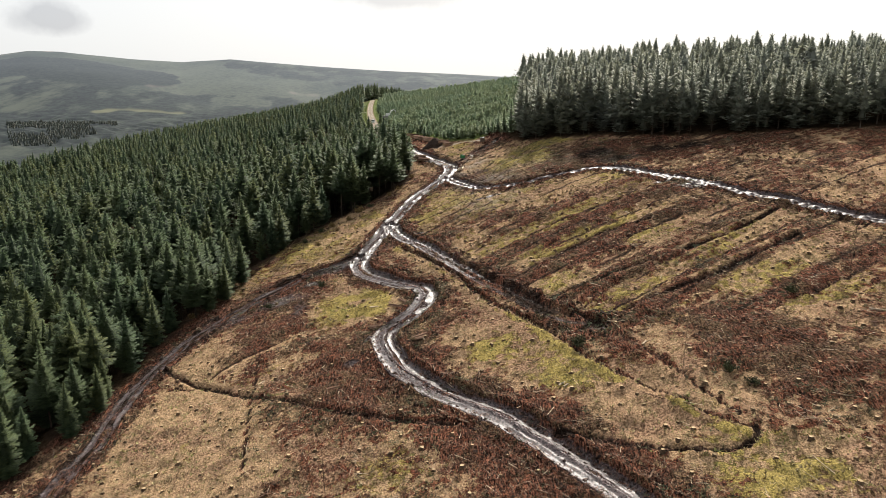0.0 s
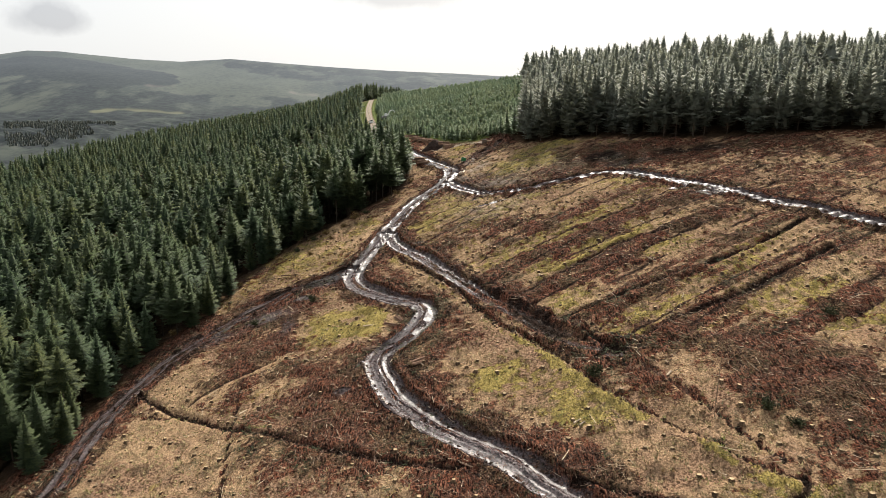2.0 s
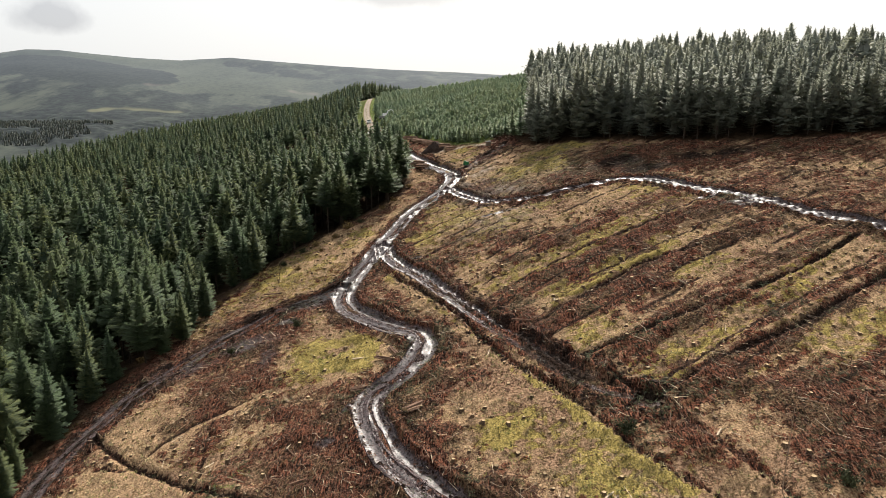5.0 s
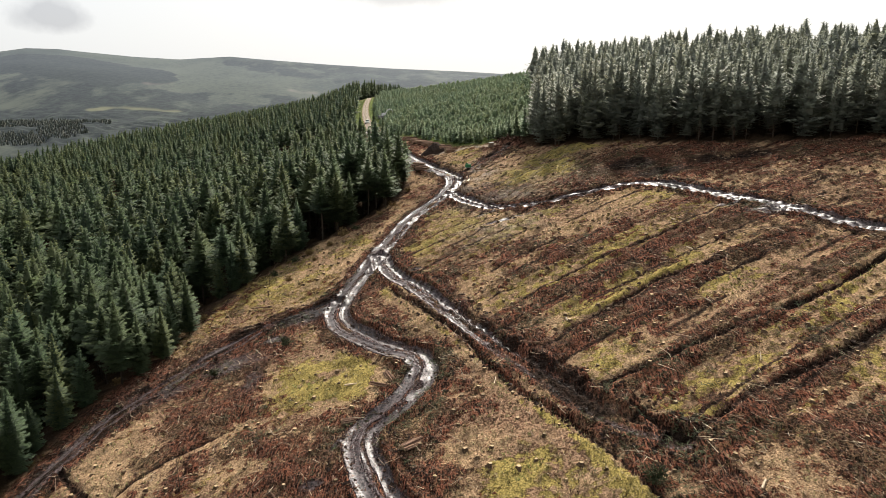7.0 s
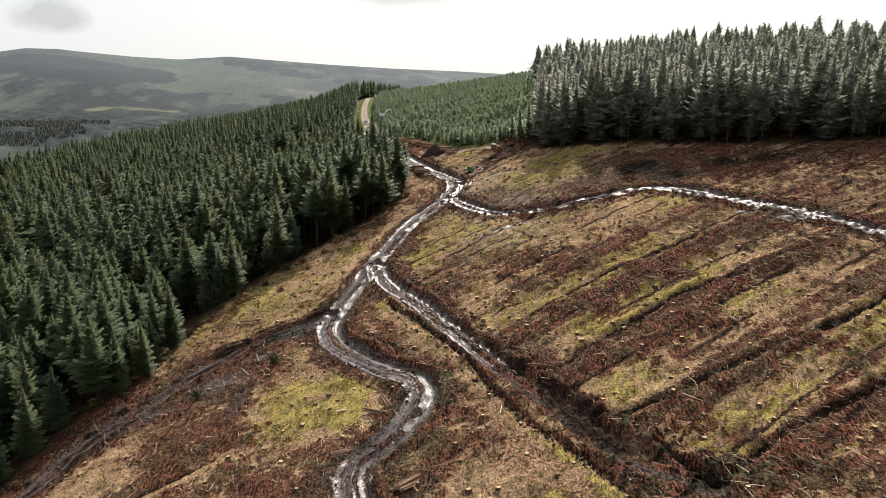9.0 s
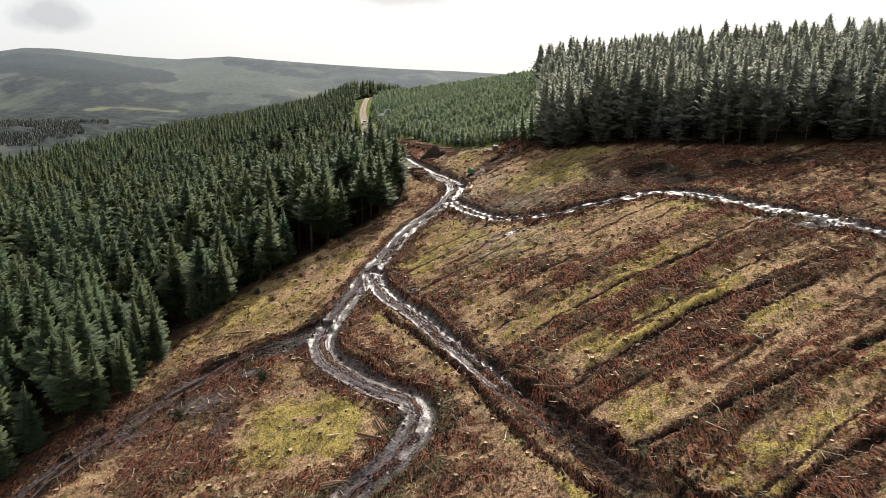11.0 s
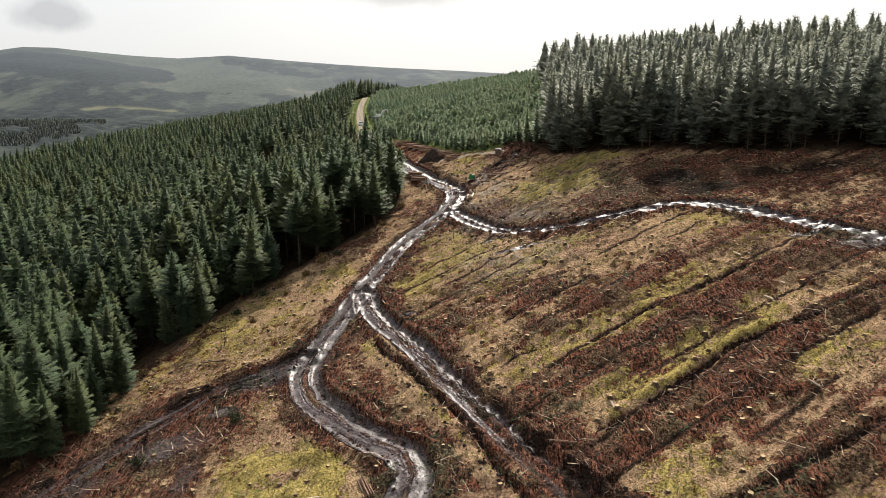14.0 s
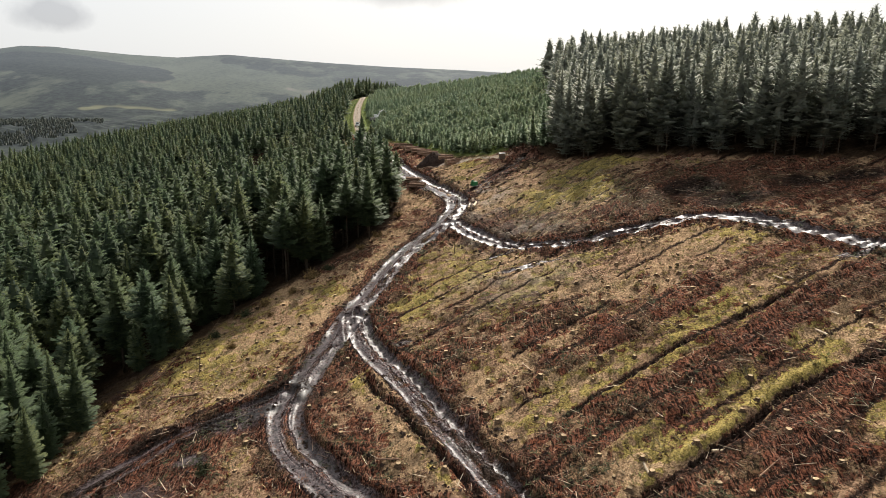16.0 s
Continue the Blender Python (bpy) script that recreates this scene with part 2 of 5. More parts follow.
HAZE_GLOW = 0.088
GROUND = mat_ground()
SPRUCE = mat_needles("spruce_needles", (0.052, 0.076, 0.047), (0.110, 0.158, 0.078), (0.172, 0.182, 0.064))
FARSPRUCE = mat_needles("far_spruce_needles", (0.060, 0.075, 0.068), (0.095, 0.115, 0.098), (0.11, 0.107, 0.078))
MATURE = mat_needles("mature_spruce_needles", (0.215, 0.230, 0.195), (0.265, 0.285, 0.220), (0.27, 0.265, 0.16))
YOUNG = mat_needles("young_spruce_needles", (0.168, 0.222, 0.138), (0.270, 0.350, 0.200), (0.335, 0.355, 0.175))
BARK = mat_simple("spruce_bark", (0.05, 0.038, 0.028), (0.13, 0.105, 0.08), 9, 0.95, (1, 1, 0.3), 0.8, island=0.3)
CUT = mat_simple("sawn_wood", (0.26, 0.19, 0.105), (0.46, 0.35, 0.21), 14, 0.8, None, 0.3, island=0.25)
STUMPCUT = mat_simple("weathered_sawn_wood", (0.22, 0.155, 0.085), (0.42, 0.31, 0.18), 14, 0.85, None, 0.3, island=0.4)
STUMP = mat_simple("stump_bark", (0.045, 0.030, 0.020), (0.15, 0.10, 0.06), 8, 0.95, None, 0.8, island=0.3)
STICK = mat_simple("dead_branch_wood", (0.10, 0.065, 0.042), (0.26, 0.19, 0.135), 3, 0.85, None, 0.3, island=0.65)
PALE = mat_simple("peeled_branch_wood", (0.34, 0.26, 0.17), (0.56, 0.46, 0.34), 3, 0.8, None, 0.3, island=0.4)
LOGBARK = mat_simple("log_bark", (0.13, 0.075, 0.05), (0.30, 0.19, 0.13), 5, 0.9, None, 0.6, island=0.35)
LITTER = mat_simple("brown_branch_litter", (0.016, 0.008, 0.006), (0.155, 0.078, 0.050), 2, 0.95, None, 0.4, island=0.5)
GREENLITTER = mat_simple("green_branch_litter", (0.020, 0.026, 0.013), (0.080, 0.086, 0.042), 2, 0.9, None, 0.4, island=0.4)
STRAW = mat_simple("dead_grass", (0.20, 0.15, 0.07), (0.40, 0.32, 0.17), 1.5, 0.9, None, 0.2, island=0.4, third=(0.19, 0.20, 0.06))
SOIL = mat_simple("heaped_peat", (0.018, 0.012, 0.010), (0.06, 0.04, 0.03), 2.5, 0.95, None, 1.0)
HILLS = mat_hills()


# ---- mesh helpers ----
def mesh_np(name, V, F, mats, smooth=False, colours=None, floats=None, index=None, normals=None):
    """A mesh from arrays of points and of faces that all have as many corners."""
    V, F = np.asarray(V, np.float32), np.asarray(F, np.int32)
    me = bpy.data.meshes.new(name)
    me.vertices.add(len(V))
    me.vertices.foreach_set("co", V.ravel())
    q = F.shape[1]
    me.loops.add(F.size)
    me.loops.foreach_set("vertex_index", F.ravel())
    me.polygons.add(len(F))
    me.polygons.foreach_set("loop_start", np.arange(0, F.size, q, dtype=np.int32))
    me.polygons.foreach_set("use_smooth", np.full(len(F), smooth))
    for m in mats if isinstance(mats, (list, tuple)) else [mats]:
        me.materials.append(m)
    if index is not None:
        me.polygons.foreach_set("material_index", np.asarray(index, np.int32))
    me.update(calc_edges=True)
    for key, a in (colours or {}).items():
        at = me.attributes.new(key, "FLOAT_COLOR", "POINT")
        at.data.foreach_set("color", np.asarray(a, np.float32).ravel())
    for key, a in (floats or {}).items():
        at = me.attributes.new(key, "FLOAT", "POINT")
        at.data.foreach_set("value", np.asarray(a, np.float32).ravel())
    if normals is not None:
        at = me.attributes.new("custom_normal", "FLOAT_VECTOR", "POINT")
        at.data.foreach_set("vector", np.asarray(normals, np.float32).ravel())
    return me


def crown_normals(V, F, h, up=0.55, keep=0.45):
    """Soft normals of a crown: outwards from the stem and up, with some of each twig's own turn. Turns the faces the same way."""
    out = V * (1, 1, 0)
    out = out / np.maximum(np.linalg.norm(out, axis=1), 0.05)[:, None] + np.array((0, 0, up + 0.5)) * (0.4 + 0.6 * V[:, 2:3] / h)
    out /= np.linalg.norm(out, axis=1)[:, None]
    a, b, c = V[F[:, 0]], V[F[:, 1]], V[F[:, 2]]
    face = np.cross(b - a, c - a)
    face /= np.maximum(np.linalg.norm(face, axis=1), 1e-9)[:, None]
    turn = np.sum(face * out[F].mean(1), 1) < 0
    F = np.where(turn[:, None], F[:, ::-1], F)
    face = np.where(turn[:, None], -face, face)
    N = out.copy()
    for k in range(3):
        N[F[:, k]] = out[F[:, k]] * (1 - keep) + face * keep
    return F, N / np.linalg.norm(N, axis=1)[:, None]


def part(name, me, parent, label=""):
    ob = new(name, me)
    ob.parent = parent
    return tagged(ob, label)


def empty_at(name, x, y, z, turn=0.0, scale=1.0):
    ob = new(name)
    ob.empty_display_size = 0.3
    ob.matrix_world = pose(x, y, z, 0, 0, turn) @ Matrix.Diagonal((scale, scale, scale, 1))
    return ob


def spline(points, step=1.1):
    """Points along a smooth curve through the given ones."""
    P = np.array(points, float)
    P = np.vstack([2 * P[0] - P[1], P, 2 * P[-1] - P[-2]])
    out = []
    for i in range(1, len(P) - 2):
        a, b, c, d = P[i - 1:i + 3]
        for f in np.linspace(0, 1, max(2, int(np.linalg.norm(c - b) / step)), endpoint=False):
            out.append(0.5 * (2 * b + (c - a) * f + (2 * a - 5 * b + 4 * c - d) * f ** 2 + (3 * b - a - 3 * c + d) * f ** 3))
    out.append(P[-2])
    return np.array(out)


def offset_of(X, Y, line):
    """Signed side distance to a curve, the way along it, for arrays of places."""
    best, side, along = np.full(X.shape, 1e9), np.zeros(X.shape), np.zeros(X.shape)
    run = 0.0
    for a, b in zip(line[:-1], line[1:]):
        d = b - a
        n = np.hypot(*d)
        d = d / n
        px, py = X - a[0], Y - a[1]
        s = np.clip(px * d[0] + py * d[1], 0, n)
        ex, ey = px - s * d[0], py - s * d[1]
        r = np.hypot(ex, ey)
        m = r < best
        best = np.where(m, r, best)
        side = np.where(m, np.sign(d[0] * ey - d[1] * ex), side)
        along = np.where(m, run + s, along)
        run += n
    return best * np.where(side == 0, 1, side), along


LATTICE = np.random.RandomState(7).rand(256, 256)


def vnoise(X, Y, scale, seed=0):
    """Smooth value noise, 0 to 1."""
    x, y = np.asarray(X) / scale + 37.3 * seed, np.asarray(Y) / scale + 91.7 * seed
    i, j = np.floor(x).astype(int), np.floor(y).astype(int)
    f, g = x - i, y - j
    f, g = f * f * (3 - 2 * f), g * g * (3 - 2 * g)
    L = lambda a, b: LATTICE[a % 256, b % 256]
    return (L(i, j) * (1 - f) + L(i + 1, j) * f) * (1 - g) + (L(i, j + 1) * (1 - f) + L(i + 1, j + 1) * f) * g


def fbm(X, Y, scale, octaves=3, seed=0):
    s, a = 0.0, 1.0
    for o in range(octaves):
        s = s + a * (vnoise(X, Y, scale / 2 ** o, seed + o) - 0.5)
        a *= 0.5
    return s


def sstep(x, a, b):
    t = np.clip((np.asarray(x, float) - a) / (b - a), 0, 1)
    return t * t * (3 - 2 * t)


# ---- the lie of the land ----
HEIGHTS = np.array([
    [-57.6, -56.3, -54.0, -49.8, -44.0, -38.3, -34.9, -31.4, -26.5],
    [-47.5, -45.6, -44.0, -41.5, -34.1, -21.7, -11.8, -9.3, -10.0],
    [-38.4, -35.0, -32.5, -31.9, -23.8, -8.2, 12.6, 15.1, 5.1],
    [-31.0, -25.8, -20.9, -16.8, -5.6, 6.6, 30.0, 31.5, 16.1],
    [-25.0, -18.2, -11.2, -2.8, 9.8, 23.3, 37.9, 32.8, 22.8],
    [-19.9, -12.2, -4.6, 4.3, 18.0, 33.9, 45.8, 41.4, 34.5],
    [-15.4, -6.5, 2.7, 12.9, 25.2, 38.6, 49.0, 51.6, 51.0],
    [-11.2, -0.5, 10.3, 21.4, 32.4, 42.8, 52.3, 60.9, 68.5],
])


def hillside(X, Y):
    """The smooth slope: a cubic spline over a coarse net of heights."""
    X, Y = np.atleast_1d(np.asarray(X, float)), np.atleast_1d(np.asarray(Y, float))
    nx, ny = HEIGHTS.shape
    u0, v0 = math.asinh(-260 / 60), math.log(60)
    u = np.clip((np.arcsinh(X / 60) - u0) / (-2 * u0), 0, 1) * (nx - 3)
    v = np.clip((np.log(np.clip(Y, 0, None) + 60) - v0) / (math.log(760) - v0), 0, 1) * (ny - 3)
    i, j = np.minimum(u.astype(int), nx - 4), np.minimum(v.astype(int), ny - 4)
    f, g = u - i, v - j
    basis = lambda f: [(1 - f) ** 3 / 6, (3 * f ** 3 - 6 * f ** 2 + 4) / 6, (-3 * f ** 3 + 3 * f ** 2 + 3 * f + 1) / 6, f ** 3 / 6]
    bu, bv = basis(f), basis(g)
    z = sum(bu[a] * bv[b] * HEIGHTS[i + a, j + b] for a in range(4) for b in range(4))
    # past the shoulder of the hill the land falls into the valley
    shoulder = -195 + (Y - 300) * 0.1625
    z = z - 90 * sstep(shoulder - 12 - X, 0, 260)
    # the brow that the forest road climbs
    z = z + 4.6 * np.exp(-((X + 54) / 26) ** 2 - ((Y - 515) / 70) ** 2)
    return z - 120 * sstep(Y, 650, 1000)


def forest_dip(X, Y):
    """The floor of the plantation lies lower than the felled ground beside it."""
    dip = np.zeros(X.shape)
    m = (X < -4) & (Y > 40) & (Y < 660) & (X > -320)
    d, _ = offset_of(X[m], Y[m], FOREST_EDGE)
    dip[m] = 4.0 * sstep(d, 1.5, 16) * sstep(Y[m], 40, 60) * (1 - sstep(Y[m], 240, 300))
    return dip


TRACK_MAIN = spline([(36, 26), (29, 40), (22, 52), (18, 60), (14, 66), (10, 72), (6, 78), (1, 83), (-3, 88), (-7, 95), (-9, 101), (-9, 105), (-6.2, 108), (-4, 111), (-2.8, 115),
                     (-4, 119), (-7, 122.5), (-11, 127), (-15, 132.5), (-17.3, 138), (-18, 143), (-16.5, 148.5), (-14, 157), (-12.3, 164), (-9.5, 173), (-6.5, 181),
                     (-3, 187), (0, 192), (2, 198), (2, 206), (0, 213), (-4, 224), (-9, 239), (-13.5, 256), (-20, 280), (-28, 310), (-34, 338)])
TRACK_BRANCH = spline([(-12.5, 161), (-10, 152), (-6.3, 144), (-2.5, 136), (1, 128.5), (4, 122.5), (7, 116.5), (10.4, 110), (14, 102.8), (18, 97), (22, 93)])
TRACK_EDGE = spline([(-53, 60), (-52, 82), (-51, 92), (-52, 102), (-51.5, 109), (-49.5, 117), (-46.5, 124), (-42, 130), (-37, 136), (-32, 140.5), (-26, 143.5), (-19, 145)])
TRACK_TOP = spline([(1, 191), (5, 181), (9, 174), (15, 169), (21, 167), (27, 167.5), (33, 168), (38, 168), (42, 164), (46, 157), (50, 152), (54, 146), (57, 141),
                    (61, 134), (67, 126), (71, 120), (78, 112), (90, 101)])
TRACK_BRASH = spline([(2, 204), (7, 209), (11, 215), (16, 220), (21, 226)])
PATH_LANDING = spline([(-7, 246), (-1, 240), (4, 236.5), (9, 233.5), (13.5, 229.5)])
TRACKS = ((TRACK_MAIN, 3.9), (TRACK_BRANCH, 3.4), (TRACK_EDGE, 3.1), (TRACK_TOP, 3.4), (TRACK_BRASH, 3.0))
ROAD = spline([(-31, 325), (-35, 350), (-40, 385), (-44.5, 425), (-47.5, 460), (-50, 500)], 2.0)
DITCHES = [spline(p) for p in (
    [(-49, 112), (-44, 107), (-38, 102), (-30, 96), (-23, 92), (-18, 88), (-12, 84), (-7, 81), (-1, 78), (2, 77)],
    [(13, 71.5), (17, 69), (22, 66.3), (26, 65), (30, 64), (32.5, 64.8), (33.3, 67)],
    [(24, 89), (28, 81.2), (30.6, 74.4), (32.8, 69)],
    [(-9, 143.5), (-7, 138.5), (-4.5, 134.5), (-1.6, 128.4), (2.1, 121.6), (5.0, 113.6), (9.6, 104), (13.6, 97.4), (16.7, 90.5), (19.2, 84.8), (21.7, 81.2), (26.4, 75), (30.3, 69.3), (33, 66)],
    [(-36, 134), (-33, 118), (-30, 103), (-28, 91), (-25, 76)],
    [(-27, 113), (-34, 109), (-40, 103.5), (-45, 104)],
    [(14.5, 116.5), (19, 118.8), (24, 121.5), (31, 126), (40, 129), (52, 134)],
    [(15.3, 105), (17.9, 104), (21.6, 105), (26.7, 107), (32.2, 109.4), (37.4, 111.7), (44.1, 114), (53, 119), (62, 125)],
    [(11, 128.5), (16, 131.2), (23, 135), (30, 138), (38, 142), (47, 146)],
    [(22, 93), (23.8, 93.6), (27.6, 95.7), (30.8, 97.6), (34.2, 99.2), (38.4, 100.8), (43, 103), (52, 108), (60, 113)],
    [(4.2, 146.9), (11.1, 149), (17.2, 150), (26, 154)],
    [(13.5, 110.5), (14.6, 107), (15.6, 104.9)],
    [(19.2, 100), (20.6, 96.6), (22.4, 93.9)])]
DITCH_SIZE = [(0.42, 0.62), (0.40, 0.50), (0.30, 0.40), (0.28, 0.36), (0.22, 0.30), (0.32, 0.34), (0.45, 0.55), (0.45, 0.55), (0.42, 0.50), (0.50, 0.60), (0.34, 0.40), (0.34, 0.42), (0.34, 0.42)]  # half width, depth
FOREST_EDGE = spline([(-70, 20), (-66, 60), (-58.5, 92), (-56, 103), (-53.5, 112), (-51.8, 125), (-47.2, 140), (-42.0, 157), (-36.5, 168), (-30.5, 177), (-21.5, 184.5), (-12.5, 195), (-8.5, 206),
                      (-9, 222), (-13.5, 240), (-19, 262), (-26, 285), (-34, 315), (-40, 345), (-42.5, 375), (-47.5, 412), (-51, 445), (-53.5, 480), (-55, 520), (-40, 640)], 3.0)
WOOD_EDGE = spline([(19, 226), (23, 217), (30, 211), (40, 205), (45, 200), (52, 193), (60, 188), (68, 184.5), (80, 181), (100, 178), (140, 172), (190, 165), (240, 158)], 3.0)
YOUNG_EDGE = spline([(-44, 520), (-42, 445), (-35, 375), (-31, 345), (-24, 312), (-15, 288), (-5, 262), (2, 247), (8, 237), (13, 236), (19, 234)], 3.0)


def row_coords(X, Y):
    """Along and across the felled planting rows."""
    return X * 0.866 + Y * 0.5, -X * 0.5 + Y * 0.866


def land(X, Y, want_cover=True):
    """Height, ground cover and zone of places."""
    shape = X.shape
    X, Y = X.ravel(), Y.ravel()
    Z = hillside(X, Y)
    near = (X > -70) & (X < 140) & (Y > -60) & (Y < 345)
    x, y = X[near], Y[near]
    z = Z[near]
    wet, moss, brash, black = (np.zeros(x.shape) for _ in range(4))
    n1, n2, n3 = fbm(x, y, 14, 3, 1), fbm(x, y, 3.2, 3, 5), fbm(x, y, 1.5, 2, 9)
    edge, _ = offset_of(x, y, FOREST_EDGE)
    wood, _ = offset_of(x, y, WOOD_EDGE)
    young, _ = offset_of(x, y, YOUNG_EDGE)
    z += 0.5 * n1 + 0.48 * n2 + 0.42 * n3
    # bands of branches and stumps, row by row
    a, r = row_coords(x, y)
    main, run = offset_of(x, y, TRACK_MAIN)
    branch, runb = offset_of(x, y, TRACK_BRANCH)
    top, runt = offset_of(x, y, TRACK_TOP)
    right = ((branch > 0) | (y > 158)) & (main < 0) & (y > 90)
    wave = r + 1.2 * n1 * 2
    swath = (wave - 81.9) / 11.3 % 1.0
    swath = (swath + 0.10 * n2) % 1.0
    bands = sstep(swath, 0.46, 0.60) - sstep(swath, 0.93, 1.0)
    field = right & (top < 0)
    strip = np.where(field, 0.90 * bands * (1 - 0.6 * sstep(r, 102, 120)), np.where(right & (y > 150), 0.58, 0.17))
    brash = 0.20 - 0.22 * field * sstep(r, 98, 116) + 0.74 * strip + 0.6 * n1 + 0.8 * n2
    z += 0.25 * (strip - 0.5) * right
    rows = np.cos((r + 0.8 * n1 + 0.5 * n2) / 2.15 * 2 * math.pi)
    z += 0.13 * rows * np.where(right, 1.0, 0.35)
    brash -= 0.16 * rows * np.where(right, 1.0, 0.3)
    lane = ((r + 0.9 * n1) / 4.3 % 1.0 - 0.5) * 4.3
    furrow = np.exp(-(lane / 0.34) ** 2) * sstep(fbm(a * 0.22, r, 3.0, 2, 33), -0.05, 0.12) * np.where(right, 1.0, 0.0)
    z -= 0.34 * furrow
    brash += 0.9 * furrow
    # furrow beds blackened: dark soil, with their shade put into the colour
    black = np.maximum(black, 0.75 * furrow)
    brash += 0.25 * sstep(fbm(x, y, 22, 2, 31), 0.05, 0.3)
    moss += 0.34 + 1.0 * fbm(x, y, 17, 4, 21) - 0.25 * strip + 0.5 * n2
    moss += np.where(field, 0.25, np.where(right & (y > 150), -0.12, -0.18))
    for cx, cy, rx, ry, w in ((-12.5, 118, 5.5, 6, 1.7), (-17, 123, 5, 5, 0.7), (7, 93, 5, 4, 0.7), (15, 82, 5, 4.5, 0.8), (36, 60, 6, 5, 0.9), (5, 226, 7, 10, 1.3), (-33, 160, 12, 7, 0.5), (-43, 146, 7, 8, 0.2), (-21, 173, 8, 7, 0.6), (33, 205, 10, 3.6, 2.6), (45, 194.5, 5, 2.6, 1.2), (22, 191, 9, 11, 1.9), (-50, 135, 6, 8, 0.3)):
        b = np.exp(-((x - cx) / rx) ** 2 - ((y - cy) / ry) ** 2)
        moss += w * b * (0.75 + 1.2 * n2)
        brash -= 0.9 * w * b
    for cx, cy, rx, ry, w in ((-37, 90, 9, 8, 0.5), (-42, 114, 6, 6, 0.5), (-19, 100, 4, 4, 0.4), (-26, 103, 5, 4, 0.4), (-23, 122, 4, 7, 0.7), (28, 78, 3, 6, 0.4), (31, 71, 3, 4, 0.4), (22, 73, 5, 5, 0.3), (20, 109, 5, 3, 0.6), (23, 97, 3, 2.5, 0.5), (33, 102.5, 7, 3, 0.5), (4, 140, 3, 6, 0.5)):
        b = np.exp(-((x - cx) / rx) ** 2 - ((y - cy) / ry) ** 2)
        moss += 0.5 * w * b
        brash -= 0.8 * w * b
    for cx, cy, rx, ry, w in ((-10, 84, 7, 6, 0.75), (-17, 95, 4, 9, 0.7), (-30, 118, 6, 5, 0.6), (-25, 82, 3, 7, 0.5), (-17, 89, 5, 4, 0.6), (-36, 130, 7, 4, 0.6), (-53, 91, 3, 12, 0.6), (-49, 104, 3, 8, 0.5), (-46, 127, 5, 6, 0.8), (-40, 134, 6, 4, 0.8), (-33, 139, 6, 4, 0.7), (-27, 137, 5, 4, 0.6), (-22, 130, 4, 3, 0.4), (4, 72, 6, 6, 0.6), (12, 69, 5, 4, 0.5), (8, 79, 5, 3, 0.4), (45, 82, 8, 8, 0.45), (38, 85, 6, 6, 0.4), (44, 73, 7, 6, 0.45), (39, 93, 7, 4, 0.5), (4, 108, 3, 8, 0.5), (0, 108, 4, 6, 0.45), (12, 117, 4, 6, 0.5), (26, 98, 4, 1.5, 0.4)):
        b = np.exp(-((x - cx) / rx) ** 2 - ((y - cy) / ry) ** 2)
        brash += w * b
        moss -= 0.5 * w * b
    # pale swept banks and dark churned patches
    for cx, cy, rx, ry, w in ((24, 72, 6, 4, -0.5), (-38, 92, 10, 8, -0.55), (-42, 112, 7, 6, -0.55), (-28, 82, 9, 8, -0.45), (8, 203, 7, 13, -0.9), (0, 218, 6, 14, -0.6), (8, 160, 10, 8, -0.55), (22, 156, 14, 7, -0.40), (-3, 176, 5, 10, -0.4), (-6, 139, 4, 8, -0.3), (41, 179, 7, 5, 0.9), (58, 178, 16, 8, 0.5),
                              (8, 126, 7, 12, 0.05), (-4, 92, 7, 6, 0.1), (11, 114, 6, 7, 0.55), (8, 122, 4, 8, 0.4), (-42, 131, 9, 5, 0.8), (-50, 122, 5, 10, 0.5), (45, 80, 14, 12, 0.05), (19, 93, 8, 4, 0.25), (-30, 128, 9, 7, 0.45), (46, 176, 12, 5, 0.6), (-22, 100, 8, 6, 0.3), (0, 147, 4, 12, 0.3)):
        b = np.exp(-((x - cx) / rx) ** 2 - ((y - cy) / ry) ** 2)
        brash += w * b
        moss -= 0.5 * abs(w) * b
    # drains with a spoil bank
    for line, (half, deep) in zip(DITCHES, DITCH_SIZE):
        d, s = offset_of(x, y, line)
        d = d + 0.25 * n2
        cut = 1 - sstep(np.abs(d), half * 0.55, half * 1.25)
        z -= deep * cut
        z += 0.16 * np.exp(-((np.abs(d) - half * 2.0) / (half * 0.9)) ** 2) * (0.2 + vnoise(x, y, 2.6, 63))
        if deep == 0.36:
            bank = np.exp(-((d + 1.15) / 0.70) ** 2) * (0.5 + 0.7 * vnoise(s, s * 0, 5.0, 57))
            sward = np.exp(-((d - 1.0) / 0.55) ** 2) * (0.4 + 0.8 * vnoise(s, s * 0, 4.0, 59)) * sstep(y, 96, 104)
            z += 0.22 * bank
        # drain beds blackened: peat, with the trench's shade put into the colour
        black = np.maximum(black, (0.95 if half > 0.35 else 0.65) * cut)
        brash += 1.3 * cut - 0.45 * np.exp(-((d - half * 2.4) / 0.6) ** 2) * (half > 0.3)
        moss -= cut
    # rutted tracks
    level = np.zeros(x.shape)
    def ruts(track, d, s, half, deep, strength, width=0.42, calm=1.0):
        nonlocal z, wet, brash, moss, level
        wob = 0.5 * (vnoise(s, s * 0, 6.0, 3) - 0.5)
        e = d + wob + 0.10 * n2
        d = np.abs(e)
        bed = 1 - sstep(d, half * 1.3, half * 1.3 + 0.9)
        more = np.maximum(level, bed) - level
        level = level + more
        z -= 0.85 * more * (0.48 * n2 + 0.42 * n3)
        on = more > 0
        way = np.concatenate([[0], np.cumsum(np.hypot(*np.diff(track, axis=0).T))])
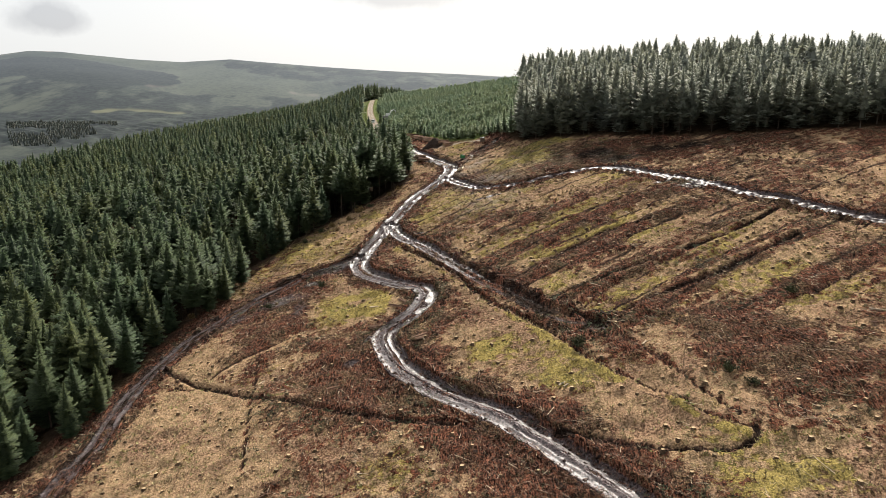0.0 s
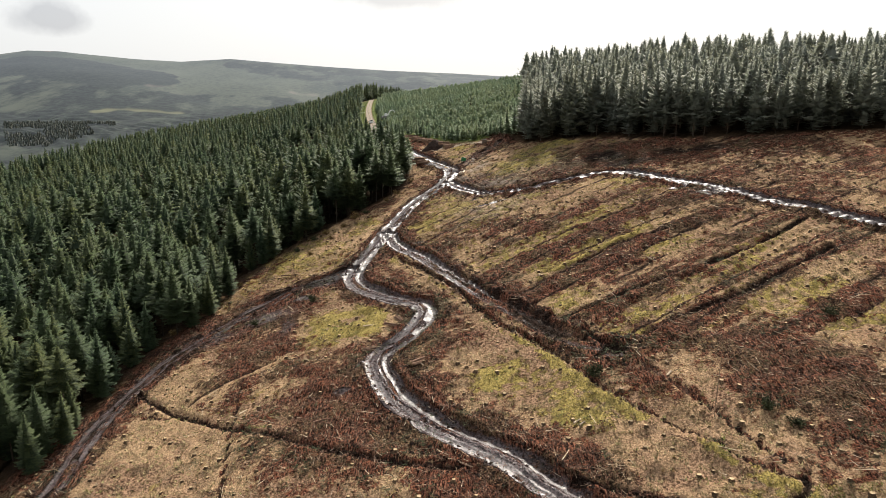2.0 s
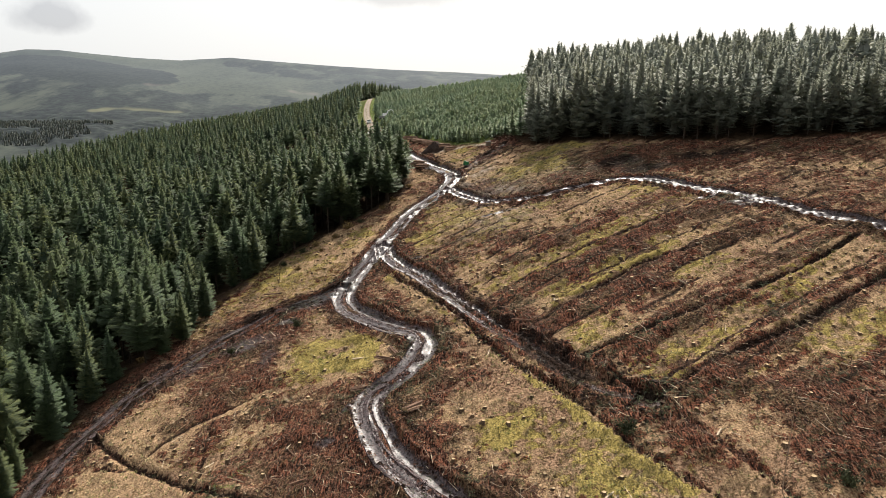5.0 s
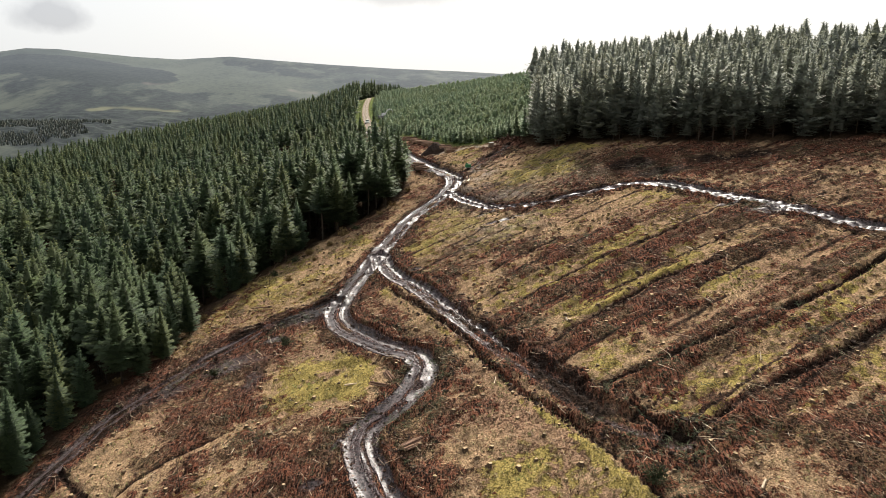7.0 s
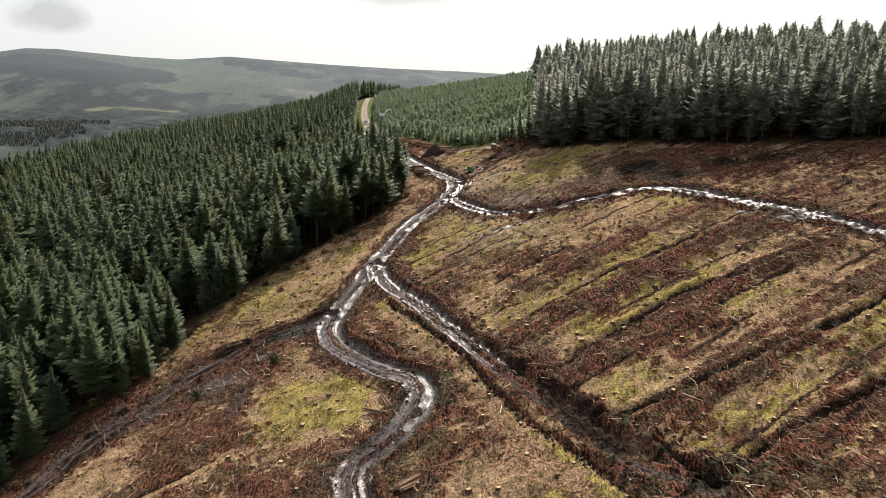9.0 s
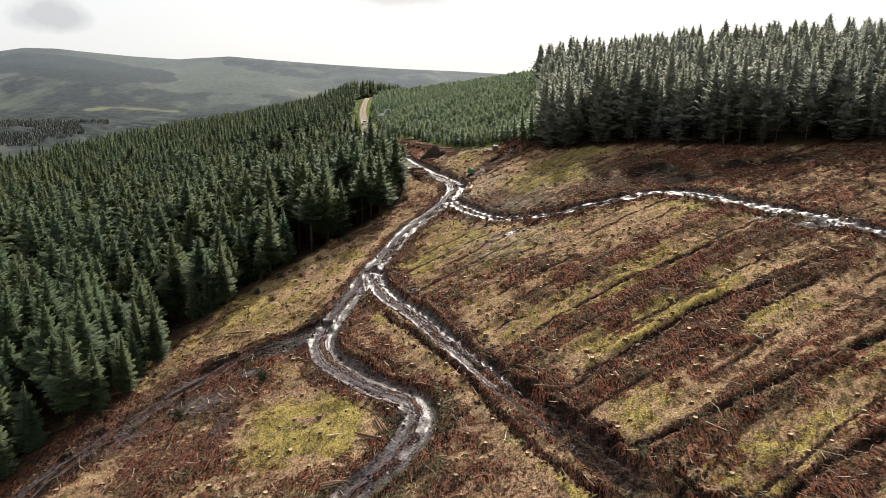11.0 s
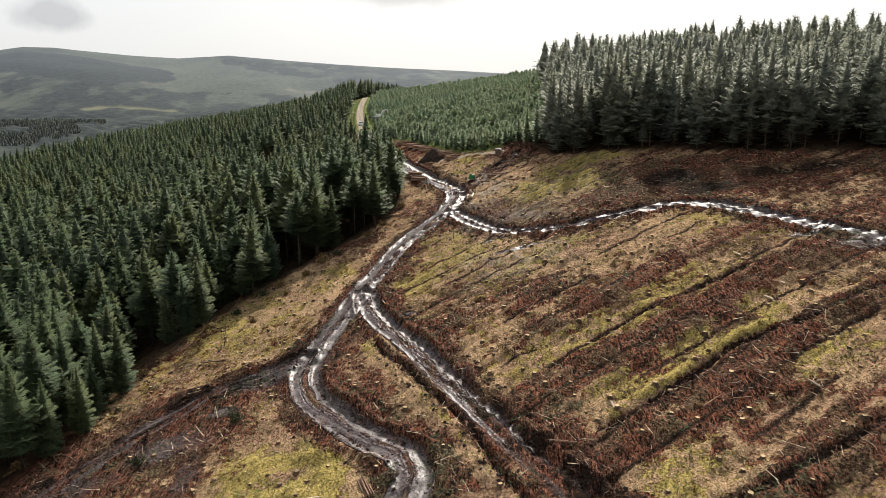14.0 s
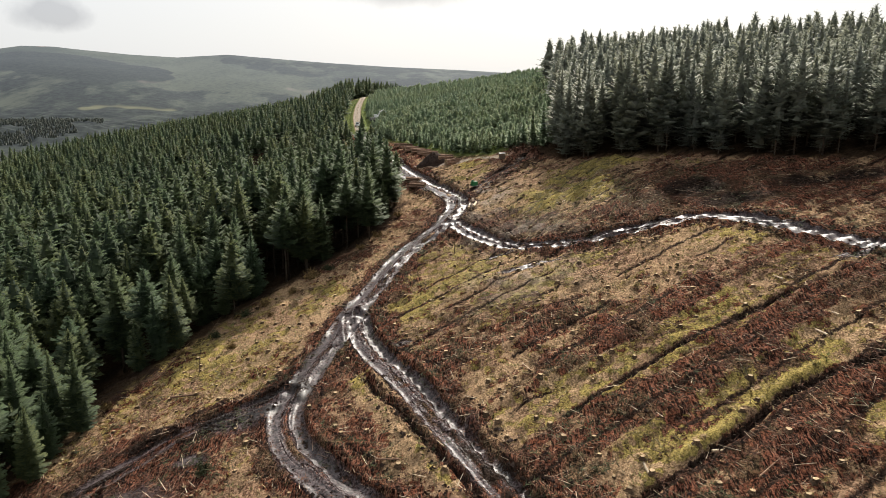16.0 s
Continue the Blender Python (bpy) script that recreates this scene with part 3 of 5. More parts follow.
        z[on] -= 0.85 * more[on] * (hillside(x[on], y[on]) - hillside(np.interp(s[on], way, track[:, 0]), np.interp(s[on], way, track[:, 1])))
        rut = np.exp(-((d - half) / width) ** 2)
        line = 0.8 * np.exp(-((d - half * 1.55) / 0.16) ** 2) + 0.6 * np.exp(-((d - half * 0.45) / 0.13) ** 2)
        streak = fbm(s / 4.5 + 1.5 * n2, e / 0.30, 1.0, 2, 41)
        reach = np.clip(0.5 + 1.1 * fbm(s / 6.0 + n2, e / 0.9, 1.0, 2, 45), 0, 1)
        lump = 1.3 * fbm(s * 0.55 + 4 * n2, e * 2.4 + 1.5 * n3, 1.0, 3, 43)
        z += -0.10 * bed - deep * rut * (0.85 + 0.3 * vnoise(s, d, 4.0, 11)) - 0.3 * deep * line * (reach > 0.4) + 0.16 * np.exp(-(d / 0.32) ** 2)
        z += 0.30 * np.exp(-((d - half * 1.3 - 0.75) / 0.42) ** 2) * (0.4 + vnoise(x, y, 2.2, 15))
        z += bed * calm * (0.085 * lump * (1 - 0.8 * rut) + 0.05 * streak)
        wet = np.maximum(wet, strength * (0.57 * bed + 0.60 * rut * (0.34 + 0.95 * reach) + 0.30 * line * reach + bed * (0.36 * streak - 0.30 * lump)))
        brash += 0.9 * bed + 0.9 * np.exp(-((d - half * 1.3 - 1.2) / 1.0) ** 2)
        moss -= bed * 1.5
    ruts(TRACK_MAIN, main, run, 1.30 + 0.25 * sstep(y, 178, 194), 0.24, 1.0, 0.66)
    ruts(TRACK_BRANCH, branch, runb, 1.10, 0.22, 0.96 - 0.50 * sstep(runb, 24, 56))
    sour = np.exp(-(branch / (2.6 - 1.2 * sstep(runb, 60, 75))) ** 2) * sstep(runb, 26, 48) * (1 - sstep(runb, 96, 110))
    black = np.maximum(black, sour * np.clip(0.66 + 1.6 * n2 + 0.8 * n3, 0, 1))
    edge_d, edge_s = offset_of(x, y, TRACK_EDGE)
    ruts(TRACK_EDGE, edge_d, edge_s, 0.95, 0.18, 0.74)
    black = np.maximum(black, 0.85 * np.exp(-(edge_d / (3.2 + 1.6 * sstep(y, 112, 128))) ** 2) * np.clip(0.55 + 1.6 * n2 + n3, 0, 1) * (np.abs(np.abs(edge_d) - 0.75) > 0.35))
    ruts(TRACK_TOP, top, runt, 0.95, 0.12, 1.0 + 0.40 * sstep(runt, 46, 60), 0.55 + 0.2 * sstep(runt, 46, 60), 1 - 0.9 * sstep(runt, 42, 56))
    bd, bs = offset_of(x, y, TRACK_BRASH)
    ruts(TRACK_BRASH, bd, bs, 0.9, 0.15, 0.55)
    black = np.maximum(black, np.exp(-((bd - 1.6) / 1.5) ** 2) * np.clip(0.5 + 1.5 * n2, 0, 1))
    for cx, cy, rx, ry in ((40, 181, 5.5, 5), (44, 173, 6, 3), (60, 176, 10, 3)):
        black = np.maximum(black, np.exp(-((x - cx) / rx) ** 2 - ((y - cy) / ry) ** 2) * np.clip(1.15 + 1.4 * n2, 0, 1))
    path, _ = offset_of(x, y, PATH_LANDING)
    path = 1 - sstep(np.abs(path + 0.5 * n2), 0.7, 1.6)
    brash -= 1.5 * path
    ex, ey = x + 22, y - 142
    churn = np.exp(-(ex / 8.0) ** 2 - (ey / 3.2) ** 2)
    wet = np.maximum(wet, (0.80 + 0.5 * n2) * churn)
    brash += 0.6 * churn
    for cx, cy, rx, ry, w in ((-33, 131.5, 8, 4, 0.66), (-42, 127, 8, 5, 0.58), (-28, 124, 3, 7, 0.42), (12, 110, 4, 6, 0.42), (3, 127, 4, 9, 0.40)):
        wet = np.maximum(wet, (w + 0.5 * n2) * np.exp(-((x - cx) / rx) ** 2 - ((y - cy) / ry) ** 2))
    spill = np.exp(-((x - 53) / 5.0) ** 2 - ((y - 143) / 2.2) ** 2)
    wet = np.maximum(wet, 0.9 * spill)
    for cx, cy, rx, ry in ((12, 163, 6, 1.1), (-5, 150, 1.6, 0.9), (8, 170, 3, 0.8), (-12, 103, 1.2, 0.8), (-14, 98, 1.6, 0.7), (-27, 136, 2.4, 1.2), (48, 148.5, 3.2, 0.8)):
        wet = np.maximum(wet, 0.95 * np.exp(-((x - cx) / rx) ** 2 - ((y - cy) / ry) ** 2))
    brash += 0.35 * np.exp(-((main + 5) / 3.5) ** 2) * (y > 145) * (y < 185)
    brash -= 1.7 * bank + 1.2 * sward
    moss += 0.8 * bank + 0.6 * sward
    black -= 0.8 * sward
    brash += 0.55 * np.exp(-((main + 5.5) / 2.8) ** 2) * (1 - sstep(y, 96, 104)) + 0.5 * np.exp(-((main - 5) / 3.0) ** 2) * (1 - sstep(y, 92, 102))
    # strip at the forest foot: mossy brash, plus tree shade put into the colour
    rim = sstep(edge, -7, -1.5) * (y < 190) * (y > 70)
    brash += 0.42 * rim * (0.6 + 1.6 * n1)
    moss += 0.30 * rim
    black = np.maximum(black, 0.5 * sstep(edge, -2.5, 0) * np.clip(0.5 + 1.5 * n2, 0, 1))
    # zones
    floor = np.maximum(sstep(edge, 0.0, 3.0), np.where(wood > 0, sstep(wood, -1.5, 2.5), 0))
    # dark patches on open ground before the tall stand, in the needle colour
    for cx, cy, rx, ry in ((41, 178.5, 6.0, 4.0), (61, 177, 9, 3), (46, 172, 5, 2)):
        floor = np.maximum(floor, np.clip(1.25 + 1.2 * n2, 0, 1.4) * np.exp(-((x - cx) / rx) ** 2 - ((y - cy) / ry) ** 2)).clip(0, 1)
    plantation = sstep(young, -2.0, 1.5) * (y > 225)
    cover = np.zeros((len(X), 4))
    zone = cover.copy()
    zone[:, 3] = 1
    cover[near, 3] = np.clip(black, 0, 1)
    zone[:, 0] = 0
    cover[near, 0], cover[near, 1], cover[near, 2] = np.clip(wet, 0, 1), np.clip(moss, 0, 1), np.clip(brash, 0, 1)
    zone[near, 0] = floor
    zone[near, 1] = plantation * (1 - floor)
    bare = np.exp(-((x - 7) / 6.0) ** 2 - ((y - 200) / 12.0) ** 2) + 0.8 * np.exp(-((x - 12) / 8.0) ** 2 - ((y - 176) / 5.0) ** 2) + 0.6 * np.exp(-((x - 10) / 9.0) ** 2 - ((y - 159) / 6.0) ** 2)
    zone[near, 2] = np.clip(np.maximum(0.9 * path, bare * np.clip(0.45 + 1.3 * n2 + 1.0 * n3, 0, 1)), 0, 0.9) * (1 - sstep(wet, 0.2, 0.5))
    far = ~near
    zone[far & (Y > 60), 0] = 1
    lane = far & (Y > 320) & (Y < 530) & (X > -75) & (X < -20)
    if lane.any():
        grass = 1 - sstep(np.abs(offset_of(X[lane], Y[lane], ROAD)[0]), 7, 10)
        zone[lane, 0] = 1 - grass
        zone[lane, 1] = grass
    cover[far & (Y <= 60), 2] = 0.35
    Z[near] = z
    Z -= forest_dip(X, Y)
    return Z.reshape(shape), cover, zone


def axis(lo, a, b, hi, step, grow):
    """Grid lines, even between a and b, ever wider outside."""
    mid = list(np.arange(a, b + step / 2, step))
    for end, sign in ((hi, 1), (lo, -1)):
        s, v, add = step, mid[-1] if sign > 0 else mid[0], []
        while (v - end) * sign < 0:
            s *= grow
            v += s * sign
            add.append(v)
        mid = mid + add if sign > 0 else add[::-1] + mid
    return np.array(mid)


def build_ground():
    gx = axis(-4600, -60, 82, 4600, 0.50, 1.08)
    gy = axis(-3000, 54, 232, 4600, 0.50, 1.075)
    X, Y = np.meshgrid(gx, gy, indexing="ij")
    Z, cover, zone = land(X, Y)
    flat_x, flat_y = X.ravel(), Y.ravel()
    near = (flat_x > -70) & (flat_x < 140) & (flat_y > -60) & (flat_y < 345)
    drop = np.zeros(flat_x.shape)
    for line, half in TRACKS:
        d, _ = offset_of(flat_x[near], flat_y[near], line)
        drop[near] = np.maximum(drop[near], 0.40 * (1 - sstep(np.abs(d), half - 0.7, half - 0.1)))
    Z = Z - drop.reshape(Z.shape)
    nx, ny = X.shape
    idx = np.arange(nx * ny).reshape(nx, ny)
    F = np.stack([idx[:-1, :-1], idx[1:, :-1], idx[1:, 1:], idx[:-1, 1:]], -1).reshape(-1, 4)
    V = np.stack([X, Y, Z], -1).reshape(-1, 3)
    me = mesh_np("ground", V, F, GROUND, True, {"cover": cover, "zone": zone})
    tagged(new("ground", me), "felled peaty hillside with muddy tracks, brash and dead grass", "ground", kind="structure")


def track_ribbon(name, line, half, label):
    """The churned bed of a track, in fine detail, let into the ground."""
    line = spline(line[::3], 0.28) if len(line) > 12 else line
    t = np.gradient(line, axis=0)
    t /= np.linalg.norm(t, axis=1)[:, None]
    w = np.linspace(-half, half, 2 * int(half / 0.12) + 1)
    X = line[:, 0:1] - t[:, 1:2] * w
    Y = line[:, 1:2] + t[:, 0:1] * w
    Z, cover, zone = land(X, Y)
    Z = Z + 0.03 - 0.28 * sstep(np.abs(w), half - 0.45, half)[None, :]
    n, m = X.shape
    idx = np.arange(n * m).reshape(n, m)
    F = np.stack([idx[:-1, :-1], idx[1:, :-1], idx[1:, 1:], idx[:-1, 1:]], -1).reshape(-1, 4)
    me = mesh_np(name, np.stack([X, Y, Z], -1).reshape(-1, 3), F[:, ::-1], GROUND, True, {"cover": cover, "zone": zone})
    tagged(new(name, me), label, "track", kind="structure")


def road_ribbon():
    """The gravelled forest road over the hill, with two wheel lines and grassy verges."""
    line = spline(ROAD[::4], 1.5)
    t = np.gradient(line, axis=0)
    t /= np.linalg.norm(t, axis=1)[:, None]
    w = np.linspace(-4.2, 4.2, 29)
    X, Y = line[:, 0:1] - t[:, 1:2] * w, line[:, 1:2] + t[:, 0:1] * w
    Z = hillside(X.ravel(), Y.ravel()).reshape(X.shape) + 0.55 - 0.9 * sstep(np.abs(w), 2.2, 4.2)[None, :] - 0.05 * np.exp(-((np.abs(w) - 0.9) / 0.3) ** 2)[None, :]
    n, m = X.shape
    cover = np.zeros((n * m, 4))
    zone = np.zeros((n * m, 4))
    a = np.tile(np.abs(w), n)
    zone[:, 2] = 1 - sstep(a, 1.2, 1.8)
    zone[:, 1] = np.maximum(sstep(a, 1.3, 2.0), 0.5 * np.exp(-(a / 0.3) ** 2))
    zone[:, 2] *= 1 - 0.5 * np.exp(-(a / 0.3) ** 2)
    idx = np.arange(n * m).reshape(n, m)
    F = np.stack([idx[:-1, :-1], idx[1:, :-1], idx[1:, 1:], idx[:-1, 1:]], -1).reshape(-1, 4)
    me = mesh_np("road", np.stack([X, Y, Z], -1).reshape(-1, 3), F[:, ::-1], GROUND, True, {"cover": cover, "zone": zone})
    tagged(new("road", me), "pale gravel forest road with grassy verges", "road", kind="structure")


build_ground()
for line, half in TRACKS:
    track_ribbon("track", line, half, "rutted track of wet dark peat and puddles")
road_ribbon()


def ground_z(x, y):
    return land(np.atleast_1d(np.asarray(x, float)), np.atleast_1d(np.asarray(y, float)))[0]


# ---- far hills ----
CREST = ([-1.2, -0.75, -0.65, -0.585, -0.54, -0.44, -0.37, -0.30, -0.25, -0.15, -0.07, 0.015, 0.08, 0.3, 0.8],
         [150, 190, 200, 226, 222, 192, 178, 189, 176, 152, 139, 128, 115, 110, 120])


def hill_height(A, D):
    crest = np.interp(A, *CREST)
    rise = sstep(D, 1250, 3300)
    z = -62 + (crest + 62) * rise ** 0.85
    z += 34 * np.exp(-((D - 1240) / 260) ** 2) * sstep(-A, 0.20, 0.58)
    z += 30 * np.exp(-((D - 2050) / 380) ** 2) * sstep(-A, 0.30, 0.5)
    z += 14 * fbm(A * 2600, D, 420, 3, 3) * sstep(D, 1000, 1600) * (1 - 0.8 * sstep(D, 2700, 3250))
    # crowns of the valley woods
    z += 9 * (vnoise(A * 1150, D, 17, 61) - 0.5) * (1 - sstep(D, 1500, 1750)) * sstep(fbm(A * 2200, D, 190, 3, 27), -0.25, 0.0)
    return z - 25 * sstep(D, 3300, 4200)


def build_hills():
    A = np.concatenate([np.linspace(-1.2, -0.72, 24), np.linspace(-0.715, 0.16, 250), np.linspace(0.18, 0.8, 24)])
    D = np.concatenate([np.linspace(680, 1700, 150), np.linspace(1715, 4300, 120)])
    AA, DD = np.meshgrid(A, D, indexing="ij")
    Z = hill_height(AA, DD)
    V = np.stack([AA * DD, DD, Z], -1).reshape(-1, 3)
    n, m = AA.shape
    idx = np.arange(n * m).reshape(n, m)
    F = np.stack([idx[:-1, :-1], idx[1:, :-1], idx[1:, 1:], idx[:-1, 1:]], -1).reshape(-1, 4)
    zone = np.zeros((n * m, 4))
    a, d = AA.ravel(), DD.ravel()
    wa, wd = a + 0.010 * fbm(a * 2600, d, 130, 3, 17), d + 70 * fbm(a * 2600, d, 150, 3, 19)

    def inside(poly):
        m, q = np.zeros(a.shape, bool), len(poly)
        for i in range(q):
            (x0, y0), (x1, y1) = poly[i], poly[(i + 1) % q]
            cross = (y0 > wd) != (y1 > wd)
            m ^= cross & (wa < (x1 - x0) * (wd - y0) / ((y1 - y0) or 1e-9) + x0)
        return m

    block = inside([(-1.2, 2700), (-0.56, 2690), (-0.45, 2560), (-0.384, 2400), (-0.364, 2250), (-0.40, 2080), (-0.432, 2020), (-0.457, 1950), (-0.50, 1960), (-0.56, 2020), (-0.604, 2130), (-1.2, 2280)])
    slope = inside([(-0.33, 2950), (-0.26, 3050), (0.3, 3100), (0.3, 2350), (-0.12, 2280), (-0.20, 2330), (-0.30, 2550)])
    clump = inside([(-0.616, 1500), (-0.52, 1560), (-0.47, 1480), (-0.48, 1180), (-0.53, 1040), (-0.60, 1030), (-0.64, 1200)])
    band = (np.abs(wd - 1800 + 420 * (a + 0.52)) < 42) & (a > -0.54) & (a < -0.36)
    scrub = (fbm(a * 2600, d, 120, 4, 23) > 0.05) & (d > 900) & (d < 2000)
    line_wood = (np.abs(wd - 2060 - 260 * (a + 0.55)) < 24) & (a > -0.72) & (a < -0.40)
    zone[:, 0] = np.maximum.reduce([1.0 * line_wood, 0.95 * block, 0.62 * slope, 0.80 * scrub, 1.0 * band, 1.0 * clump, 0.66 * (1 - sstep(wd, 1700, 2050))])
    zone[:, 1] = (np.abs(wd - 1690 - 150 * (a + 0.45)) < 16) & (a > -0.505) & (a < -0.37)
    zone[:, 1] = np.maximum(zone[:, 1], 0.40 * (fbm(a * 2600, d, 90, 3, 37) > 0.12) * (1 - sstep(d, 1000, 1150)))
    zone[:, 2] = ((np.abs(wd - 2035 - (a + 0.432) * 2200) < 13) & (a > -0.43) & (a < -0.377)) | ((np.abs(wa + 0.558 + (d - 3100) * 0.00004) < 0.006) & (d > 2950) & (d < 3250)) | \
        ((np.abs(wd - 2100 + 900 * (wa + 0.2)) < 22) & (wa > -0.225) & (wa < -0.18))
    # haze emission grows with distance
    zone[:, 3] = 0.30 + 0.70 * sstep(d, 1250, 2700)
    soft = zone.reshape(n, m, 4)
    for _ in range(3):
        soft = (np.roll(soft, 1, 0) + soft * 2 + np.roll(soft, -1, 0)) / 4
        soft = (np.roll(soft, 1, 1) + soft * 2 + np.roll(soft, -1, 1)) / 4
    zone = soft.reshape(-1, 4)
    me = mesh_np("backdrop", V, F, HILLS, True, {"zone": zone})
    tagged(new("backdrop", me), "hazy heath and plantation hills beyond the valley", "hills", kind="structure")


build_hills()


# ---- conifers ----
def conifer(h, r, base, gap, spokes, twigs, seed, shape=0.8, core=0.42, lean=0.55):
    """Crown of a spruce: whorls of drooping boughs with side twigs, round a ragged core. Points and triangles."""
    R = np.random.RandomState(seed)
    V, F, T = [], [], []
    z = base
    span = h - base

    def tri(a, b, c, ta=0.1, tb=0.1, tc=0.1):
        i = len(V)
        V.extend((a, b, c))
        F.append((i, i + 1, i + 2))
        # tops toned lighter by height: the light on them put into the colour
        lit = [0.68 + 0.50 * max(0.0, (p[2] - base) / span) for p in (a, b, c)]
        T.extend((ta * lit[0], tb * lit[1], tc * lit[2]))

    while z < h - max(0.5, gap * 0.6):
        f = (z - base) / span
        reach = r * min((1 - f) ** shape, 1.8 * (1 - f)) * (0.6 + 0.4 * min(1, f / 0.12))
        n = max(4, int(spokes * (0.65 + 0.35 * (1 - f))))
        turn = R.rand() * 6.28
        reach *= R.uniform(0.80, 1.20)
        for k in range(n):
            a = turn + 6.2832 * (k + R.uniform(-0.3, 0.3)) / n
            L = reach * R.uniform(0.68, 1.18) + 0.10
            d = np.array((math.cos(a), math.sin(a), 0.0))
            s = np.array((-d[1], d[0], 0.0))
            up = -0.24 + lean * 1.35 * f + R.uniform(-0.10, 0.10)
            z0 = z + R.uniform(-0.4, 0.4) * gap
            root = np.array((0, 0, z0))
            pt = lambda t: root + d * L * t + np.array((0, 0, L * (up * t + 0.28 * t * t)))
            w = max(0.14, 0.26 * L)
            tip = pt(1.0) + np.array((0, 0, 0.05 * L))
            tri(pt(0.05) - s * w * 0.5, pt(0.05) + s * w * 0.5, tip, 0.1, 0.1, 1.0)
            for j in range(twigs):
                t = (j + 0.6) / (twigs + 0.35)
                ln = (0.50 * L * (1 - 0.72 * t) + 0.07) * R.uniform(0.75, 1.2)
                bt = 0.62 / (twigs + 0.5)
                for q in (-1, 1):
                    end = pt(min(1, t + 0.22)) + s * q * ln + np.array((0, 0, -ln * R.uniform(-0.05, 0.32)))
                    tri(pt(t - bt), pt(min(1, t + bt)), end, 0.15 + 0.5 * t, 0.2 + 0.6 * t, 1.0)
        z += gap * R.uniform(0.8, 1.15) * (0.45 + 0.55 * min(1, 2.2 * (1 - f)))
    # leader
    for k in range(3):
        a = k * 2.1
        o = np.array((math.cos(a), math.sin(a), 0)) * 0.07 * r
        tri(np.array((0, 0, h - 0.09 * h)) + o, np.array((0, 0, h - 0.09 * h)) - o, np.array((0, 0, h)), 0.6, 0.6, 1.0)
    # core toned darker: shade inside the crown put into the colour
    if core:
        m = 7
        for layer in range(4):
            zb, zt = base + span * (0.02 + 0.22 * layer), base + span * min(0.97, 0.40 + 0.22 * layer)
            rb = r * core * (1 - 0.22 * layer) * (1.25 if layer else 0.6)
            for k in range(m):
                a0, a1 = 6.2832 * k / m + layer, 6.2832 * (k + 1) / m + layer
                j0 = R.uniform(0.8, 1.2)
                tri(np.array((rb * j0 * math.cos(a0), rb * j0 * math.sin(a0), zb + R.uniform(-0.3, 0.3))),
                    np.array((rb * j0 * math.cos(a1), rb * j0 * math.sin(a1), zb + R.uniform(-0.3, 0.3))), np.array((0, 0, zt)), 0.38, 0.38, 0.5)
    return np.array(V, float), np.array(F, int), np.array(T)


def spruce_cone(h, r, base, layers, sides, seed):
    """A far spruce: a few ragged skirts one over another. Points and triangles."""
    R = np.random.RandomState(seed)
    V, F, T = [], [], []
    for j in range(layers):
        f = j / layers
        zb, zt = base + (h - base) * f * 0.92, base + (h - base) * min(1.0, f + 1.7 / layers)
        rb = r * (1 - f) ** 0.75
        o = len(V)
        V.append((0, 0, zt))
        T.append(0.55 + 0.45 * (j == layers - 1))
        for k in range(sides):
            a = 6.2832 * (k + R.uniform(-0.25, 0.25)) / sides + j
            q = rb * (R.uniform(0.8, 1.2) if k % 2 else R.uniform(0.45, 0.7))
            V.append((q * math.cos(a), q * math.sin(a), zb + (0 if k % 2 else 0.35) + R.uniform(-0.3, 0.3)))
            T.append(1.1 if k % 2 else 0.55)
        F += [(o, o + 1 + k, o + 1 + (k + 1) % sides) for k in range(sides)]
    return np.array(V), np.array(F), np.array(T)


def tube(points, radii, sides=6, cap=True):
    """A tapered round bar along points. Points and triangles."""
    P = np.array(points, float)
    V, F = [], []
    for i, (p, r) in enumerate(zip(P, radii)):
        d = P[min(i + 1, len(P) - 1)] - P[max(i - 1, 0)]
        d /= np.linalg.norm(d)
        u = np.cross(d, (0, 0, 1) if abs(d[2]) < 0.9 else (1, 0, 0))
        u /= np.linalg.norm(u)
        v = np.cross(d, u)
        for k in range(sides):
            a = 6.2832 * k / sides
            V.append(p + r * (u * math.cos(a) + v * math.sin(a)))
    for i in range(len(P) - 1):
        for k in range(sides):
            a, b = i * sides + k, i * sides + (k + 1) % sides
            F += [(a, b, b + sides), (a, b + sides, a + sides)]
    if cap:
        for o, flip in ((0, 1), ((len(P) - 1) * sides, -1)):
            for k in range(1, sides - 1):
                F.append((o, o + k + 1, o + k)[::flip])
    return np.array(V), np.array(F)


def tree_kind(name, h, r, base, gap, spokes, twigs, seed, needles, trunk_r, shape=0.8, core=0.42, dead=0):
    V, F, tips = conifer(h, r, base, gap, spokes, twigs, seed, shape, core)
    F, N = crown_normals(V, F, h)
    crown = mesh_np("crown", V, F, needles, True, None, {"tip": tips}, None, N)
    R = np.random.RandomState(seed)
    T, G = tube([(0, 0, -0.6), (0.02, 0, h * 0.45), (0, 0.02, h * 0.97)], [trunk_r, trunk_r * 0.62, 0.03], 7)
    for k in range(dead):
        a, z, L = R.rand() * 6.28, R.uniform(0.08, 0.9) * base + 0.6, R.uniform(0.5, 1.4)
        t, g = tube([(0, 0, z), (math.cos(a) * L, math.sin(a) * L, z - 0.12 * L)], [0.03, 0.012], 3, False)
        G = np.vstack([G, g + len(T)])
        T = np.vstack([T, t])
    trunk = mesh_np("trunk", T, G, BARK, True)
    return trunk, crown


